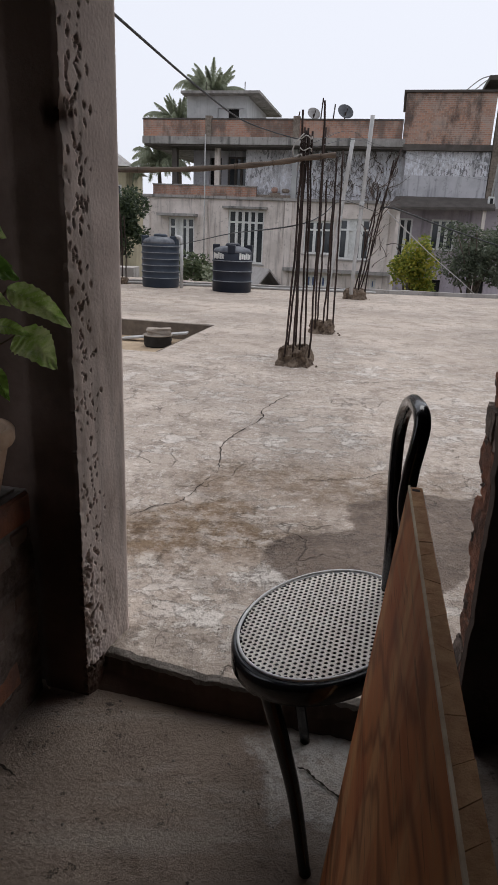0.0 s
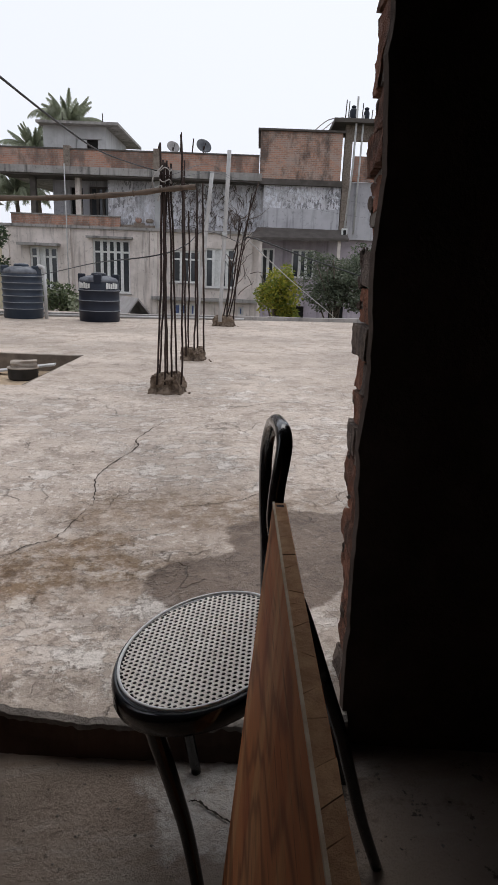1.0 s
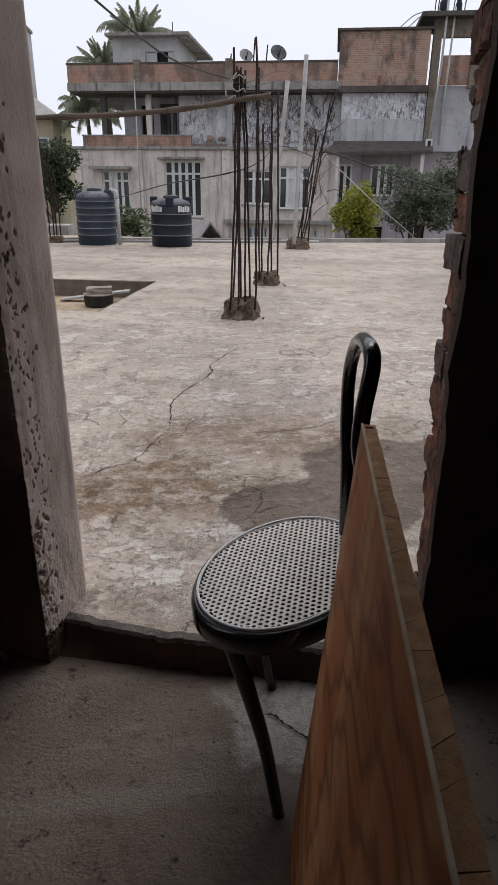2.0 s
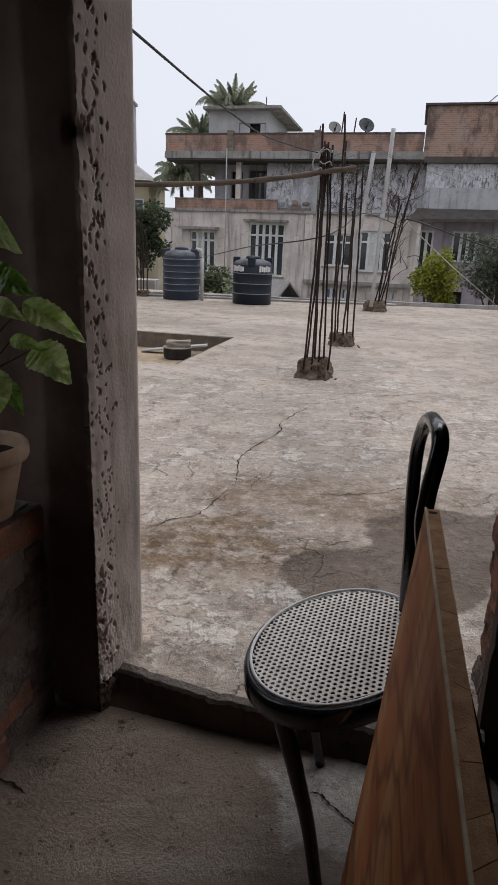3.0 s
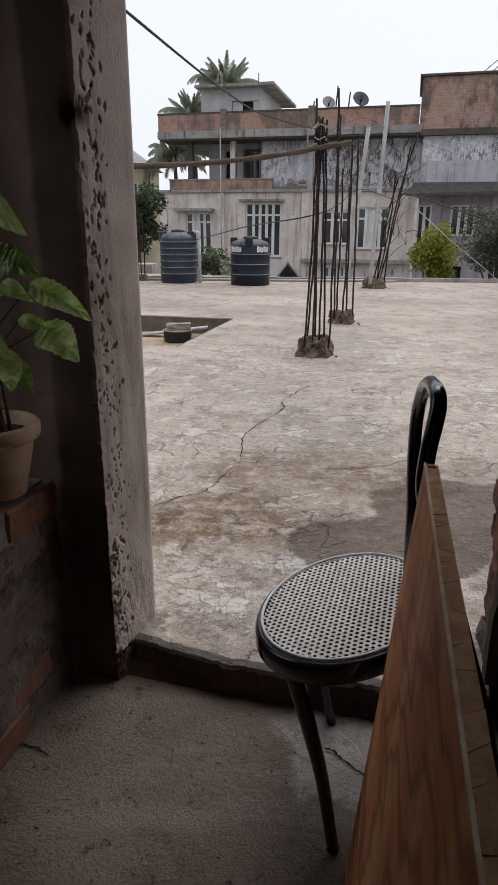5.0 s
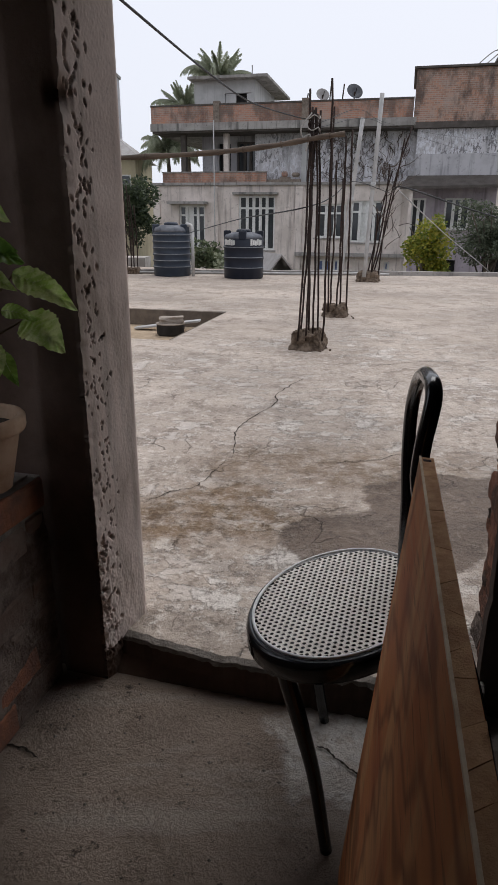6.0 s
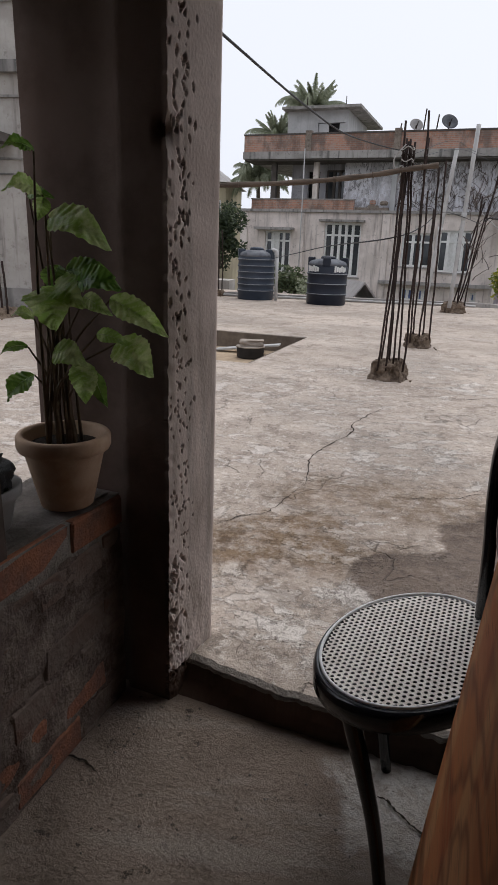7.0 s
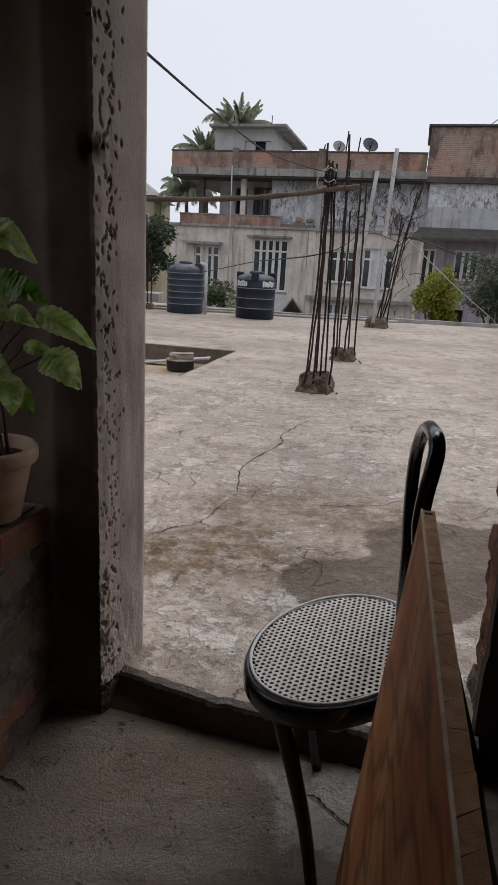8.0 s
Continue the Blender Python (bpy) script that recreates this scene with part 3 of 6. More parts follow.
def build_room():
    # inner floor
    bm, s = bmesh.new(), 0.09
    nu, nv, grid = 44, 45, {}
    for i in range(nu + 1):
        for j in range(nv + 1):
            u, v = -1.05 + i * s, -2.45 + j * s
            grid[i, j] = bm.verts.new(UV(u, v, -0.1 + noise.noise(Vector((u * 2, v * 2, 0))) * 0.004))
    for i in range(nu):
        for j in range(nv):
            bm.faces.new((grid[i, j], grid[i + 1, j], grid[i + 1, j + 1], grid[i, j + 1]))
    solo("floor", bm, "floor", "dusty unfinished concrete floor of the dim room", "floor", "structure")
    # the riser of the step under the terrace edge
    bm = bmesh.new()
    n = 150
    rows = []
    for i in range(n + 1):
        u = -0.72 + i * 1.0 / n
        e = min(0.05, 0.035 * ((u + 0.25) / 0.38) ** 2) + noise.noise(Vector((u * 9, 2, 4))) * 0.010 + noise.noise(Vector((u * 31, 2, 4))) * 0.006 + noise.noise(Vector((u * 67, 5, 4))) * 0.002
        g = noise.noise(Vector((u * 40, 7, 4))) * 0.006
        rows.append([bm.verts.new(UV(u, 1.279 + g, -0.11)), bm.verts.new(UV(u, 1.288 + e * 0.8 + g, -0.06)), bm.verts.new(UV(u, 1.284 + e + g, -0.017 + g)), bm.verts.new(UV(u, 1.288 + e, -0.006 + g * 0.5)), bm.verts.new(UV(u, 1.305 + e, 0.002)), bm.verts.new(UV(u, 1.45, 0.009))])
    for a, b in zip(rows, rows[1:]):
        for k in range(5):
            bm.faces.new((a[k], b[k], b[k + 1], a[k + 1]))
    th = solo("threshold_step", bm, "terrace", "broken concrete threshold step up to the terrace", "step", "structure", smooth=False)
    # lower riser rows carry their shadow as a dark colour
    th.data.materials.append(MAT["shaded_face"])
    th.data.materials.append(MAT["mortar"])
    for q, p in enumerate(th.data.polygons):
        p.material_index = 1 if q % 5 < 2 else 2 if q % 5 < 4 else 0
    # unseen walls that close the room round the camera; wall_left also trims side light
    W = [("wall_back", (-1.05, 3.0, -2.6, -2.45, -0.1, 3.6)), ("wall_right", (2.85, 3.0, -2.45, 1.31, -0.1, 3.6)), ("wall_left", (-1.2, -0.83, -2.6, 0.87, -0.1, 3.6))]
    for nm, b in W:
        solo(nm, boxes(b, m=M12), "dark_plaster", "unseen plaster wall closing the dim room, shade put into its colour", "wall", "structure")
    # ceiling, lintel and beam are out of view, added to keep the floor dim
    solo("ceiling", boxes((-1.2, 3.0, -2.6, 1.62, 3.6, 3.75), m=M12), "dark_plaster", "unseen ceiling closing the dim room, shade put into its colour", "ceiling", "structure")
    solo("lintel", boxes((-1.07, 0.36, 1.33, 1.6, 2.02, 3.6), m=M12), "dark_plaster", "unseen lintel added low over the doorway to cut sky light", "lintel", "structure")
    solo("beam", boxes((-1.2, -0.82, 0.87, 1.25, 1.66, 3.6), m=M12), "dark_plaster", "unseen beam added low over the side opening to cut its light", "beam", "structure")


def build_front_wall():
    """Wall beside the doorway: plaster inside, toothed broken bricks at the jamb."""
    wall = thing("wall_front", UV(1.2, 1.45, -0.1), "brick wall with a ragged unplastered brick jamb at the doorway", "wall", kind="structure")
    bm = bmesh.new()
    rows = []
    n = 120
    for k in range(n + 1):
        z = -0.1 + k * 3.7 / n
        e = noise.noise(Vector((z * 5, 1, 2))) * 0.009 + noise.noise(Vector((z * 19, 4, 2))) * 0.006
        rows.append([bm.verts.new(UV(0.276 + e - 0.013 * z, 1.395, z)), bm.verts.new(UV(0.264 + e - 0.013 * z, 1.385, z)), bm.verts.new(UV(0.270 + e - 0.013 * z, 1.365 + 0.006 * noise.noise(Vector((z * 4, 7, 7))), z)), bm.verts.new(UV(1.2, 1.345, z)), bm.verts.new(UV(2.9, 1.312, z))])
    for a, b in zip(rows, rows[1:]):
        for q in range(4):
            bm.faces.new((a[q], a[q + 1], b[q + 1], b[q]))
    # unlit room side of the wall, painted dark
    part("plaster", bm, "dark_plaster", wall, "inner plaster with a chipped edge, its shade put into the colour")
    part("masonry", boxes((0.288, 2.9, 1.40, 1.58, -0.1, 1.2), (0.272, 2.9, 1.40, 1.58, 1.2, 3.6), m=M12), "mortar", wall)
    r = random.Random(3)
    z, k = -0.1, 0
    while z < 2.0:
        h = 0.072
        head = max(0.2675 - 0.013 * z, 0.270 - 0.014 * z + r.uniform(-0.010, 0.016) + 0.010 * noise.noise(Vector((z * 3, 0, 0))))
        cells = ((1.40, 1.49), (1.496, 1.592)) if k % 2 else ((1.40, 1.592),)
        for a, b in cells:
            bm = bmesh.new()
            box(bm, head + r.uniform(-0.004, 0.012), 0.45, a, b, z + 0.002, z + h + 0.004, M12, jitter=0.004)
            bmesh.ops.subdivide_edges(bm, edges=bm.edges[:], cuts=5, use_grid_fill=True)
            for v in bm.verts:
                v.co += noise.noise_vector(v.co * 20) * 0.007 + noise.noise_vector(v.co * 55) * 0.004
            # jamb bricks and lumps use the copies darkened for shade
            part("brick", bm, "jamb_brick" if r.random() < 0.7 else "jamb_mortar", wall)
        for _ in range(3):
            bm = bmesh.new()
            bmesh.ops.create_icosphere(bm, subdivisions=2, radius=1.0)
            c, sx = UV(head + r.uniform(0.004, 0.02), r.choice((1.43, 1.56, 1.575, 1.58)) + r.uniform(-0.015, 0.01), z + r.uniform(0, 0.08)), (r.uniform(0.004, 0.008), r.uniform(0.008, 0.016), r.uniform(0.008, 0.02))
            for v in bm.verts:
                w = 1 + 0.8 * noise.noise(v.co * 2.3 + Vector((k, 0, 0))) + 0.4 * noise.noise(v.co * 5 + Vector((0, k, 0)))
                v.co = c + Vector((v.co.x * sx[0], v.co.y * sx[1], v.co.z * sx[2])) * w
            part("mortar_lump", bm, "jamb_mortar", wall)
        z += h + 0.011
        k += 1


def build_pillar():
    """Corner pillar of cast concrete, honeycombed on the side of the doorway."""
    r = random.Random(11)
    # u, v round the section; the lit side runs from the inner corner to the outer corner
    inner, outer = (-0.680, 1.256), (-0.635, 1.435)
    per = []
    NL = 84
    for i in range(NL + 1):
        t = i / NL
        per.append((inner[0] + (outer[0] - inner[0]) * t, inner[1] + (outer[1] - inner[1]) * t, "lit", t))
    for u, v in ((-0.70, 1.50), (-0.84, 1.52), (-1.07, 1.52), (-1.075, 1.40), (-1.072, 1.287)):
        per.append((u, v, "back", 0))
    for i in range(5):
        per.append((-1.07 + i * 0.061, 1.285, "b", 0))
    for i in range(9):
        per.append((-0.806 + i * 0.0156, 1.262 - 0.0006 * i, "a", i / 8))
    pits = []
    for _ in range(330):
        z = r.uniform(0.30, 2.3)
        t = min(0.6, max(0.04, r.gauss(0.22, 0.12)))
        sz = r.uniform(0.0018, 0.0043) * (1.1 if z > 0.9 else 0.8)
        pits.append((t * 0.183, z, sz, sz * r.uniform(1.3, 2.6), r.uniform(0.004, 0.016), r.uniform(-0.5, 0.5)))
    for _ in range(70):  # crumbled foot along the inner corner
        sz = r.uniform(0.0025, 0.007)
        pits.append((abs(r.gauss(0, 0.3)) * 0.1, r.uniform(-0.05, 0.33), sz, sz * r.uniform(0.8, 2.0), r.uniform(0.008, 0.018), r.uniform(-0.6, 0.6)))
    NZ = 900
    zs = [-0.12 + 2.6 * k / NZ for k in range(NZ + 1)]
    P = np.zeros((NZ + 1, len(per)))
    for t0, zc, a, b, dep, sl in pits:
        for k in range(max(0, int((zc - b * 1.6 + 0.12) / 2.6 * NZ)), min(NZ, int((zc + b * 1.6 + 0.12) / 2.6 * NZ) + 1) + 1):
            if k > NZ:
                continue
            for i in range(NL + 1):
                dx, dz = i / NL * 0.183 - t0 - sl * (zs[k] - zc), zs[k] - zc
                q = (dx / a) ** 2 + (dz / b) ** 2 + 0.8 * noise.noise(Vector((i * 0.55, k * 0.5, 3)))
                if q < 1:
                    P[k, i] = max(P[k, i], dep * min(1.0, 2.4 * (1 - q)))
    nrm = Vector((outer[1] - inner[1], -(outer[0] - inner[0]), 0)).normalized()
    verts, faces = [], []
    for k, z in enumerate(zs):
        low = min(1.0, max(0.0, (0.36 - z) / 0.2))
        notch = math.exp(-((z - 1.305) / 0.028) ** 2)
        for i, (u, v, kind, t) in enumerate(per):
            d = Vector((0, 0, 0))
            if kind == "lit":
                edge = max(0.0, 1 - t / 0.12)
                chip = edge * (0.006 * max(0, noise.noise(Vector((0, 0, z * 28)))) + 0.004 * max(0, noise.noise(Vector((4, 0, z * 9)))) + 0.004 * noise.noise(Vector((8, 0, z * 60))) + 0.02 * low * max(0, noise.noise(Vector((2, 0, z * 22))) + 0.2))
                rough = 0.0006 * noise.noise(Vector((t * 34, 2, z * 170))) + low * (0.25 + 0.75 * max(0.0, 1 - t / 0.45)) * (0.005 * noise.noise(Vector((t * 9, 7, z * 45))) + 0.004 * noise.noise(Vector((t * 30, 7, z * 130))))
                d = nrm * (-P[k, i] + rough - chip - notch * 0.016 * max(0.0, 1 - t / 0.2))
                d += Vector((0.0, notch * 0.012 * edge, 0))
                if t > 0.9:
                    d += Vector((-0.004, -0.004, 0)) * ((t - 0.9) / 0.1) ** 2
            elif kind == "a":
                d = Vector((0, -0.0015 * noise.noise(Vector((u * 30, 0, z * 30))), 0)) + Vector((-0.012, 0.014, 0)) * notch * (t > 0.85)
            verts.append(UV(u + d.x, v + d.y, z))
    n = len(per)
    for k in range(NZ):
        for i in range(n):
            a, b = k * n + i, k * n + (i + 1) % n
            faces.append((a, b, b + n, a + n))
    me = bpy.data.meshes.new("corner_pillar")
    me.from_pydata([tuple(v) for v in verts], [], faces)
    me.materials.append(MAT["pillar"])
    # room-side faces and foot: same concrete, their shade put into the colour
    me.materials.append(MAT["shaded_face"])
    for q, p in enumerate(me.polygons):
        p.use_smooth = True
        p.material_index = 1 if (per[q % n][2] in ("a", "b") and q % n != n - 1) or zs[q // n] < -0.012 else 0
    pil = tagged(new("corner_pillar", me), "bare cast-concrete corner pillar with honeycomb holes and a chipped foot", "pillar", "", "structure")
    bm = bmesh.new()
    box(bm, -1.07, -0.66, 1.29, 1.5, 2.475, 3.6, M12)
    solo("pillar_head", bm, "dark_plaster", "concrete head of the corner pillar", "pillar", "structure")


def build_low_wall():
    """Half-height brick wall under the side opening; mortar smeared over most bricks."""
    wall = thing("low_brick_wall", UV(-0.9, 0.5, -0.1), "half-height brick wall smeared with mortar, orange top course showing", "wall", kind="structure")
    part("core", boxes((-1.065, -0.8195, -0.35, 1.255, -0.1, 0.485), m=M12), "mortar", wall)
    r = random.Random(5)
    z, k = -0.095, 0
    while z < 0.47:
        v = -0.35 + (0.115 if k % 2 else 0.0)
        top = z > 0.40
        while v < 1.2:
            ln = min(0.232, 1.25 - v)
            if ln > 0.05:
                bm = bmesh.new()
                box(bm, -0.86, -0.815 + r.uniform(-0.004, 0.004), v + 0.004, v + ln - 0.002, z + 0.003, z + (0.078 if top else 0.075), M12, jitter=0.005, bevel=0.006)
                part("brick", bm, "brick" if (top and r.random() < 0.8) or r.random() < 0.17 else "smeared", wall)
            v += 0.233
        z += 0.0835
        k += 1
    # mortar smeared over the face
    bm, rows = bmesh.new(), []
    for i in range(131):
        v = -0.35 + i * 1.6 / 130
        row = []
        for j in range(46):
            z = -0.1 + j * 0.012
            lift = 0.010 * noise.noise(Vector((3, v * 4, z * 9))) + 0.006 * noise.noise(Vector((5, v * 17, z * 30))) + 0.003 * noise.noise(Vector((9, v * 50, z * 60)))
            row.append(bm.verts.new(UV(-0.8135 + lift - (0.016 * (z - 0.36) / 0.08 if z > 0.36 else 0), v, z)))
        rows.append(row)
    for a, b in zip(rows, rows[1:]):
        for q in range(45):
            bm.faces.new((a[q], a[q + 1], b[q + 1], b[q]))
    part("mortar_smear", bm, "smear", wall, "rough grey mortar smeared over the bricks", smooth=True)
    bm = bmesh.new()
    n = 26
    rows = []
    for i in range(n + 1):
        v = -0.35 + i * 1.585 / n
        rows.append([bm.verts.new(UV(u, v, 0.492 + 0.016 * noise.noise(Vector((u * 20, v * 13, 1))))) for u in (-1.07, -1.0, -0.93, -0.88, -0.84)])
    for a, b in zip(rows, rows[1:]):
        for q in range(4):
            bm.faces.new((a[q], a[q + 1], b[q + 1], b[q]))
    ext = bmesh.ops.extrude_edge_only(bm, edges=[e for e in bm.edges if e.is_boundary])
    for v in ext["geom"]:
        if isinstance(v, bmesh.types.BMVert):
            v.co.z = 0.47
    part("mortar_bed", bm, "mortar", wall, "crumbling mortar bed on top of the wall")


def build_grit():
    """Grit and small stones on terrace and floor."""
    r = random.Random(77)
    bm = bmesh.new()
    for _ in range(170):
        x, y = r.uniform(-0.5, 1.6), 1.5 + 3.4 * r.random() ** 1.6
        s = r.uniform(0.0015, 0.006)
        c = Vector((x, y, 0.005 + s * 0.4))
        vs = [bm.verts.new(c + Vector((dx * s * r.uniform(0.6, 1.2), dy * s * r.uniform(0.6, 1.2), dz * s * 0.7))) for dx, dy, dz in ((1, 0, 0), (0, 1, 0), (-1, 0, 0), (0, -1, 0), (0, 0, 1), (0, 0, -1))]
        for f in ((0, 1, 4), (1, 2, 4), (2, 3, 4), (3, 0, 4), (1, 0, 5), (2, 1, 5), (3, 2, 5), (0, 3, 5)):
            bm.faces.new([vs[i] for i in f])
    solo("grit", bm, "stone", "scattered grit and small stones on the terrace", "debris", "stuff")
    bm = bmesh.new()
    for _ in range(160):
        p = UV(r.uniform(-0.75, 0.9), r.uniform(0.3, 1.25), -0.1)
        s = r.uniform(0.0015, 0.006)
        vs = [bm.verts.new(p + Vector((dx * s * r.uniform(0.6, 1.2), dy * s * r.uniform(0.6, 1.2), 0.003 + dz * s * 0.7))) for dx, dy, dz in ((1, 0, 0), (0, 1, 0), (-1, 0, 0), (0, -1, 0), (0, 0, 1), (0, 0, -1))]
        for f in ((0, 1, 4), (1, 2, 4), (2, 3, 4), (3, 0, 4), (1, 0, 5), (2, 1, 5), (3, 2, 5), (0, 3, 5)):
            bm.faces.new([vs[i] for i in f])
    solo("grit", bm, "mortar", "dust and small stones on the room floor", "debris", "stuff")


build_ground()
build_terrace()
build_grit()
build_room()
build_front_wall()
build_pillar()
build_low_wall()
build_crack("crack", [(0.398, 4.646), (0.212, 4.284), (0.087, 3.972), (0.077, 3.768), (-0.083, 3.405), (-0.145, 3.198), (-0.143, 2.972), (-0.148, 2.795)], 0.0044, 1, "terrace")
build_crack("crack", [(-0.148, 2.80), (-0.216, 2.627), (-0.287, 2.45), (-0.387, 2.386), (-0.475, 2.282)], 0.0024, 6, "terrace")
build_crack("crack", [(0.167, 2.762), (0.301, 2.749), (0.439, 2.779), (0.552, 2.806), (0.676, 2.881), (0.745, 2.873)], 0.0022, 2, "terrace")
build_crack("crack", [(0.531, 4.925), (0.724, 5.004), (0.997, 4.973), (1.308, 5.117), (1.647, 5.14)], 0.0035, 5, "terrace")
build_crack("crack", [(0.133, 1.157), (0.159, 1.153), (0.189, 1.118), (0.221, 1.089), (0.27, 1.05)], 0.003, 3, "room floor", -0.0955, 0.0018)
build_crack("crack", [(-0.6, 1.14), (-0.55, 1.13), (-0.5, 1.10)], 0.003, 4, "room floor", -0.0955, 0.0018)


# ---- the chair ----
def build_chair():
    c = Vector((0.168, 1.105, 0.0))
    SZ = 0.345
    chair = thing("bistro_chair", (c.x, c.y, -0.1), "black lacquered bentwood bistro chair with a cream cane seat", "chair")
    fu, fv = UV(1, 0), UV(0, 1)  # backwards to the right, sideways away

    def S(a, b, z):
        return c + fu * a + fv * b + Vector((0, 0, z))

    def rim_r(t):
        """Seat outline: a rounded oval."""
        p = t - radians(70)
        return 0.0115 + 0.203 * 0.167 / math.hypot(0.167 * math.cos(p), 0.203 * math.sin(p))

    def T(a, b, z):
        """A point of the seat, which rises towards the back."""
        return S(a - 0.0035, b + 0.0065, z + 0.17 * a)

    N = 72
    bm = bmesh.new()
    prof = ((0.985, SZ - 0.001), (1.012, SZ - 0.014), (1.005, SZ - 0.044), (0.96, SZ - 0.05), (0.9, SZ - 0.045), (0.9, SZ - 0.012), (0.93, SZ - 0.006))
    rings = []
    for k, z in prof:
        rings.append([bm.verts.new(T(math.cos(2 * math.pi * i / N) * rim_r(2 * math.pi * i / N) * k, math.sin(2 * math.pi * i / N) * rim_r(2 * math.pi * i / N) * k, z)) for i in range(N)])
    for a, b in zip(rings, rings[1:] + rings[:1]):
        for i in range(N):
            bm.faces.new((a[i], a[(i + 1) % N], b[(i + 1) % N], b[i]))
    part("seat_frame", bm, "black", chair, smooth=True)
    bm = bmesh.new()
    tube(bm, [T(math.cos(2 * math.pi * i / N) * (rim_r(2 * math.pi * i / N) - 0.0115), math.sin(2 * math.pi * i / N) * (rim_r(2 * math.pi * i / N) - 0.0115), SZ + 0.003) for i in range(N + 1)], 0.0032, 8)
    part("seat_piping", bm, "rim", chair, "grey piping round the cane", smooth=True)
    # woven cane: one sheet with staggered holes right through it
    bm = bmesh.new()
    pa, pb, h = 0.0112, 0.0130, 0.0041
    ca, sa = math.cos(radians(28)), math.sin(radians(28))
    ring8 = ((-0.7, -0.75), (0, -1.0), (0.7, -0.75), (1.0, 0), (0.7, 0.75), (0, 1.0), (-0.7, 0.75), (-1.0, 0))
    edge8 = ((-1, -1), (0, -1), (1, -1), (1, 0), (1, 1), (0, 1), (-1, 1), (-1, 0))
    for j in range(-20, 21):
        for i in range(-19, 20):
            a, b = (i + 0.5 * (j % 2)) * pb, j * pa
            a0, b0 = a * ca - b * sa, a * sa + b * ca
            if math.hypot(a0, b0) > rim_r(math.atan2(b0, a0)) - 0.0165:
                continue

            def q(x, y, zz):
                a1, b1 = (a + x) * ca - (b + y) * sa, (a + x) * sa + (b + y) * ca
                return bm.verts.new(T(a1, b1, SZ + 0.001 - 0.004 * (1 - (math.hypot(a1, b1) / 0.2) ** 2) + zz))
            outer = [q(x * pb / 2, y * pa / 2, 0) for x, y in edge8]
            up = [q(x * h, y * h, 0.0008) for x, y in ring8]
            dn = [q(x * h, y * h, -0.0006) for x, y in ring8]
            for k in range(8):
                m = (k + 1) % 8
                bm.faces.new((outer[k], outer[m], up[m], up[k]))
                bm.faces.new((up[k], up[m], dn[m], dn[k]))
    bmesh.ops.remove_doubles(bm, verts=bm.verts[:], dist=0.0004)
    disc = bmesh.new()
    disc.faces.new([disc.verts.new(T(math.cos(2 * math.pi * i / N) * (rim_r(2 * math.pi * i / N) - 0.016), math.sin(2 * math.pi * i / N) * (rim_r(2 * math.pi * i / N) - 0.016), SZ - 0.013)) for i in range(N)])
    bmesh.ops.solidify(disc, geom=disc.faces[:], thickness=0.004)
    part("seat_panel", disc, "black", chair, "black panel under the cane")
    part("cane_seat", bm, "cane", chair, "woven cream cane with rows of holes")
    # legs
    front_l = [Vector((0.045, 0.965, SZ - 0.03)), Vector((0.055, 0.955, 0.27)), Vector((0.084, 0.94, 0.17)), Vector((0.112, 0.927, 0.06)), Vector((0.14, 0.903, -0.1))]
    front_r = [S(-0.09, 0.13, SZ - 0.03), S(-0.075, 0.135, 0.15), S(-0.03, 0.135, -0.1)]
    back_l = [S(0.222, -0.121, 0.37), S(0.262, -0.111, 0.25), S(0.293, -0.105, 0.14), S(0.328, -0.1, 0.016), S(0.368, -0.098, -0.1)]
    back_r = [S(0.125, 0.145, SZ - 0.02), S(0.18, 0.135, 0.24), S(0.26, 0.12, 0.08), S(0.33, 0.125, -0.1)]
    for pts, lean in ((front_l, 0), (front_r, 0), (back_l, 1), (back_r, 1)):
        p = smooth_path(pts, 8)
        bm = tube(bmesh.new(), p, [(0.0136 if pts is back_l else 0.019) - (0.002 if pts is back_l else 0.007) * i / (len(p) - 1) for i in range(len(p))], 12)
        part("leg", bm, "black", chair, smooth=True)
    # bent hoop of the back, leaning and narrowing towards the seat
    near = [(0.222, -0.121, 0.37), (0.178, -0.131, 0.50), (0.140, -0.139, 0.59), (0.118, -0.147, 0.675), (0.118, -0.150, 0.738), (0.124, -0.148, 0.788), (0.127, -0.140, 0.815), (0.125, -0.118, 0.832), (0.121, -0.07, 0.832)]
    far = [(0.117, 0.0, 0.822), (0.112, 0.075, 0.795), (0.107, 0.122, 0.752), (0.105, 0.14, 0.705), (0.106, 0.145, 0.648), (0.109, 0.142, 0.585), (0.115, 0.137, 0.505), (0.122, 0.128, SZ - 0.02)]
    bm = tube(bmesh.new(), smooth_path([S(*p) for p in near + far], 5), 0.0136, 14)
    part("back_hoop", bm, "black", chair, smooth=True)


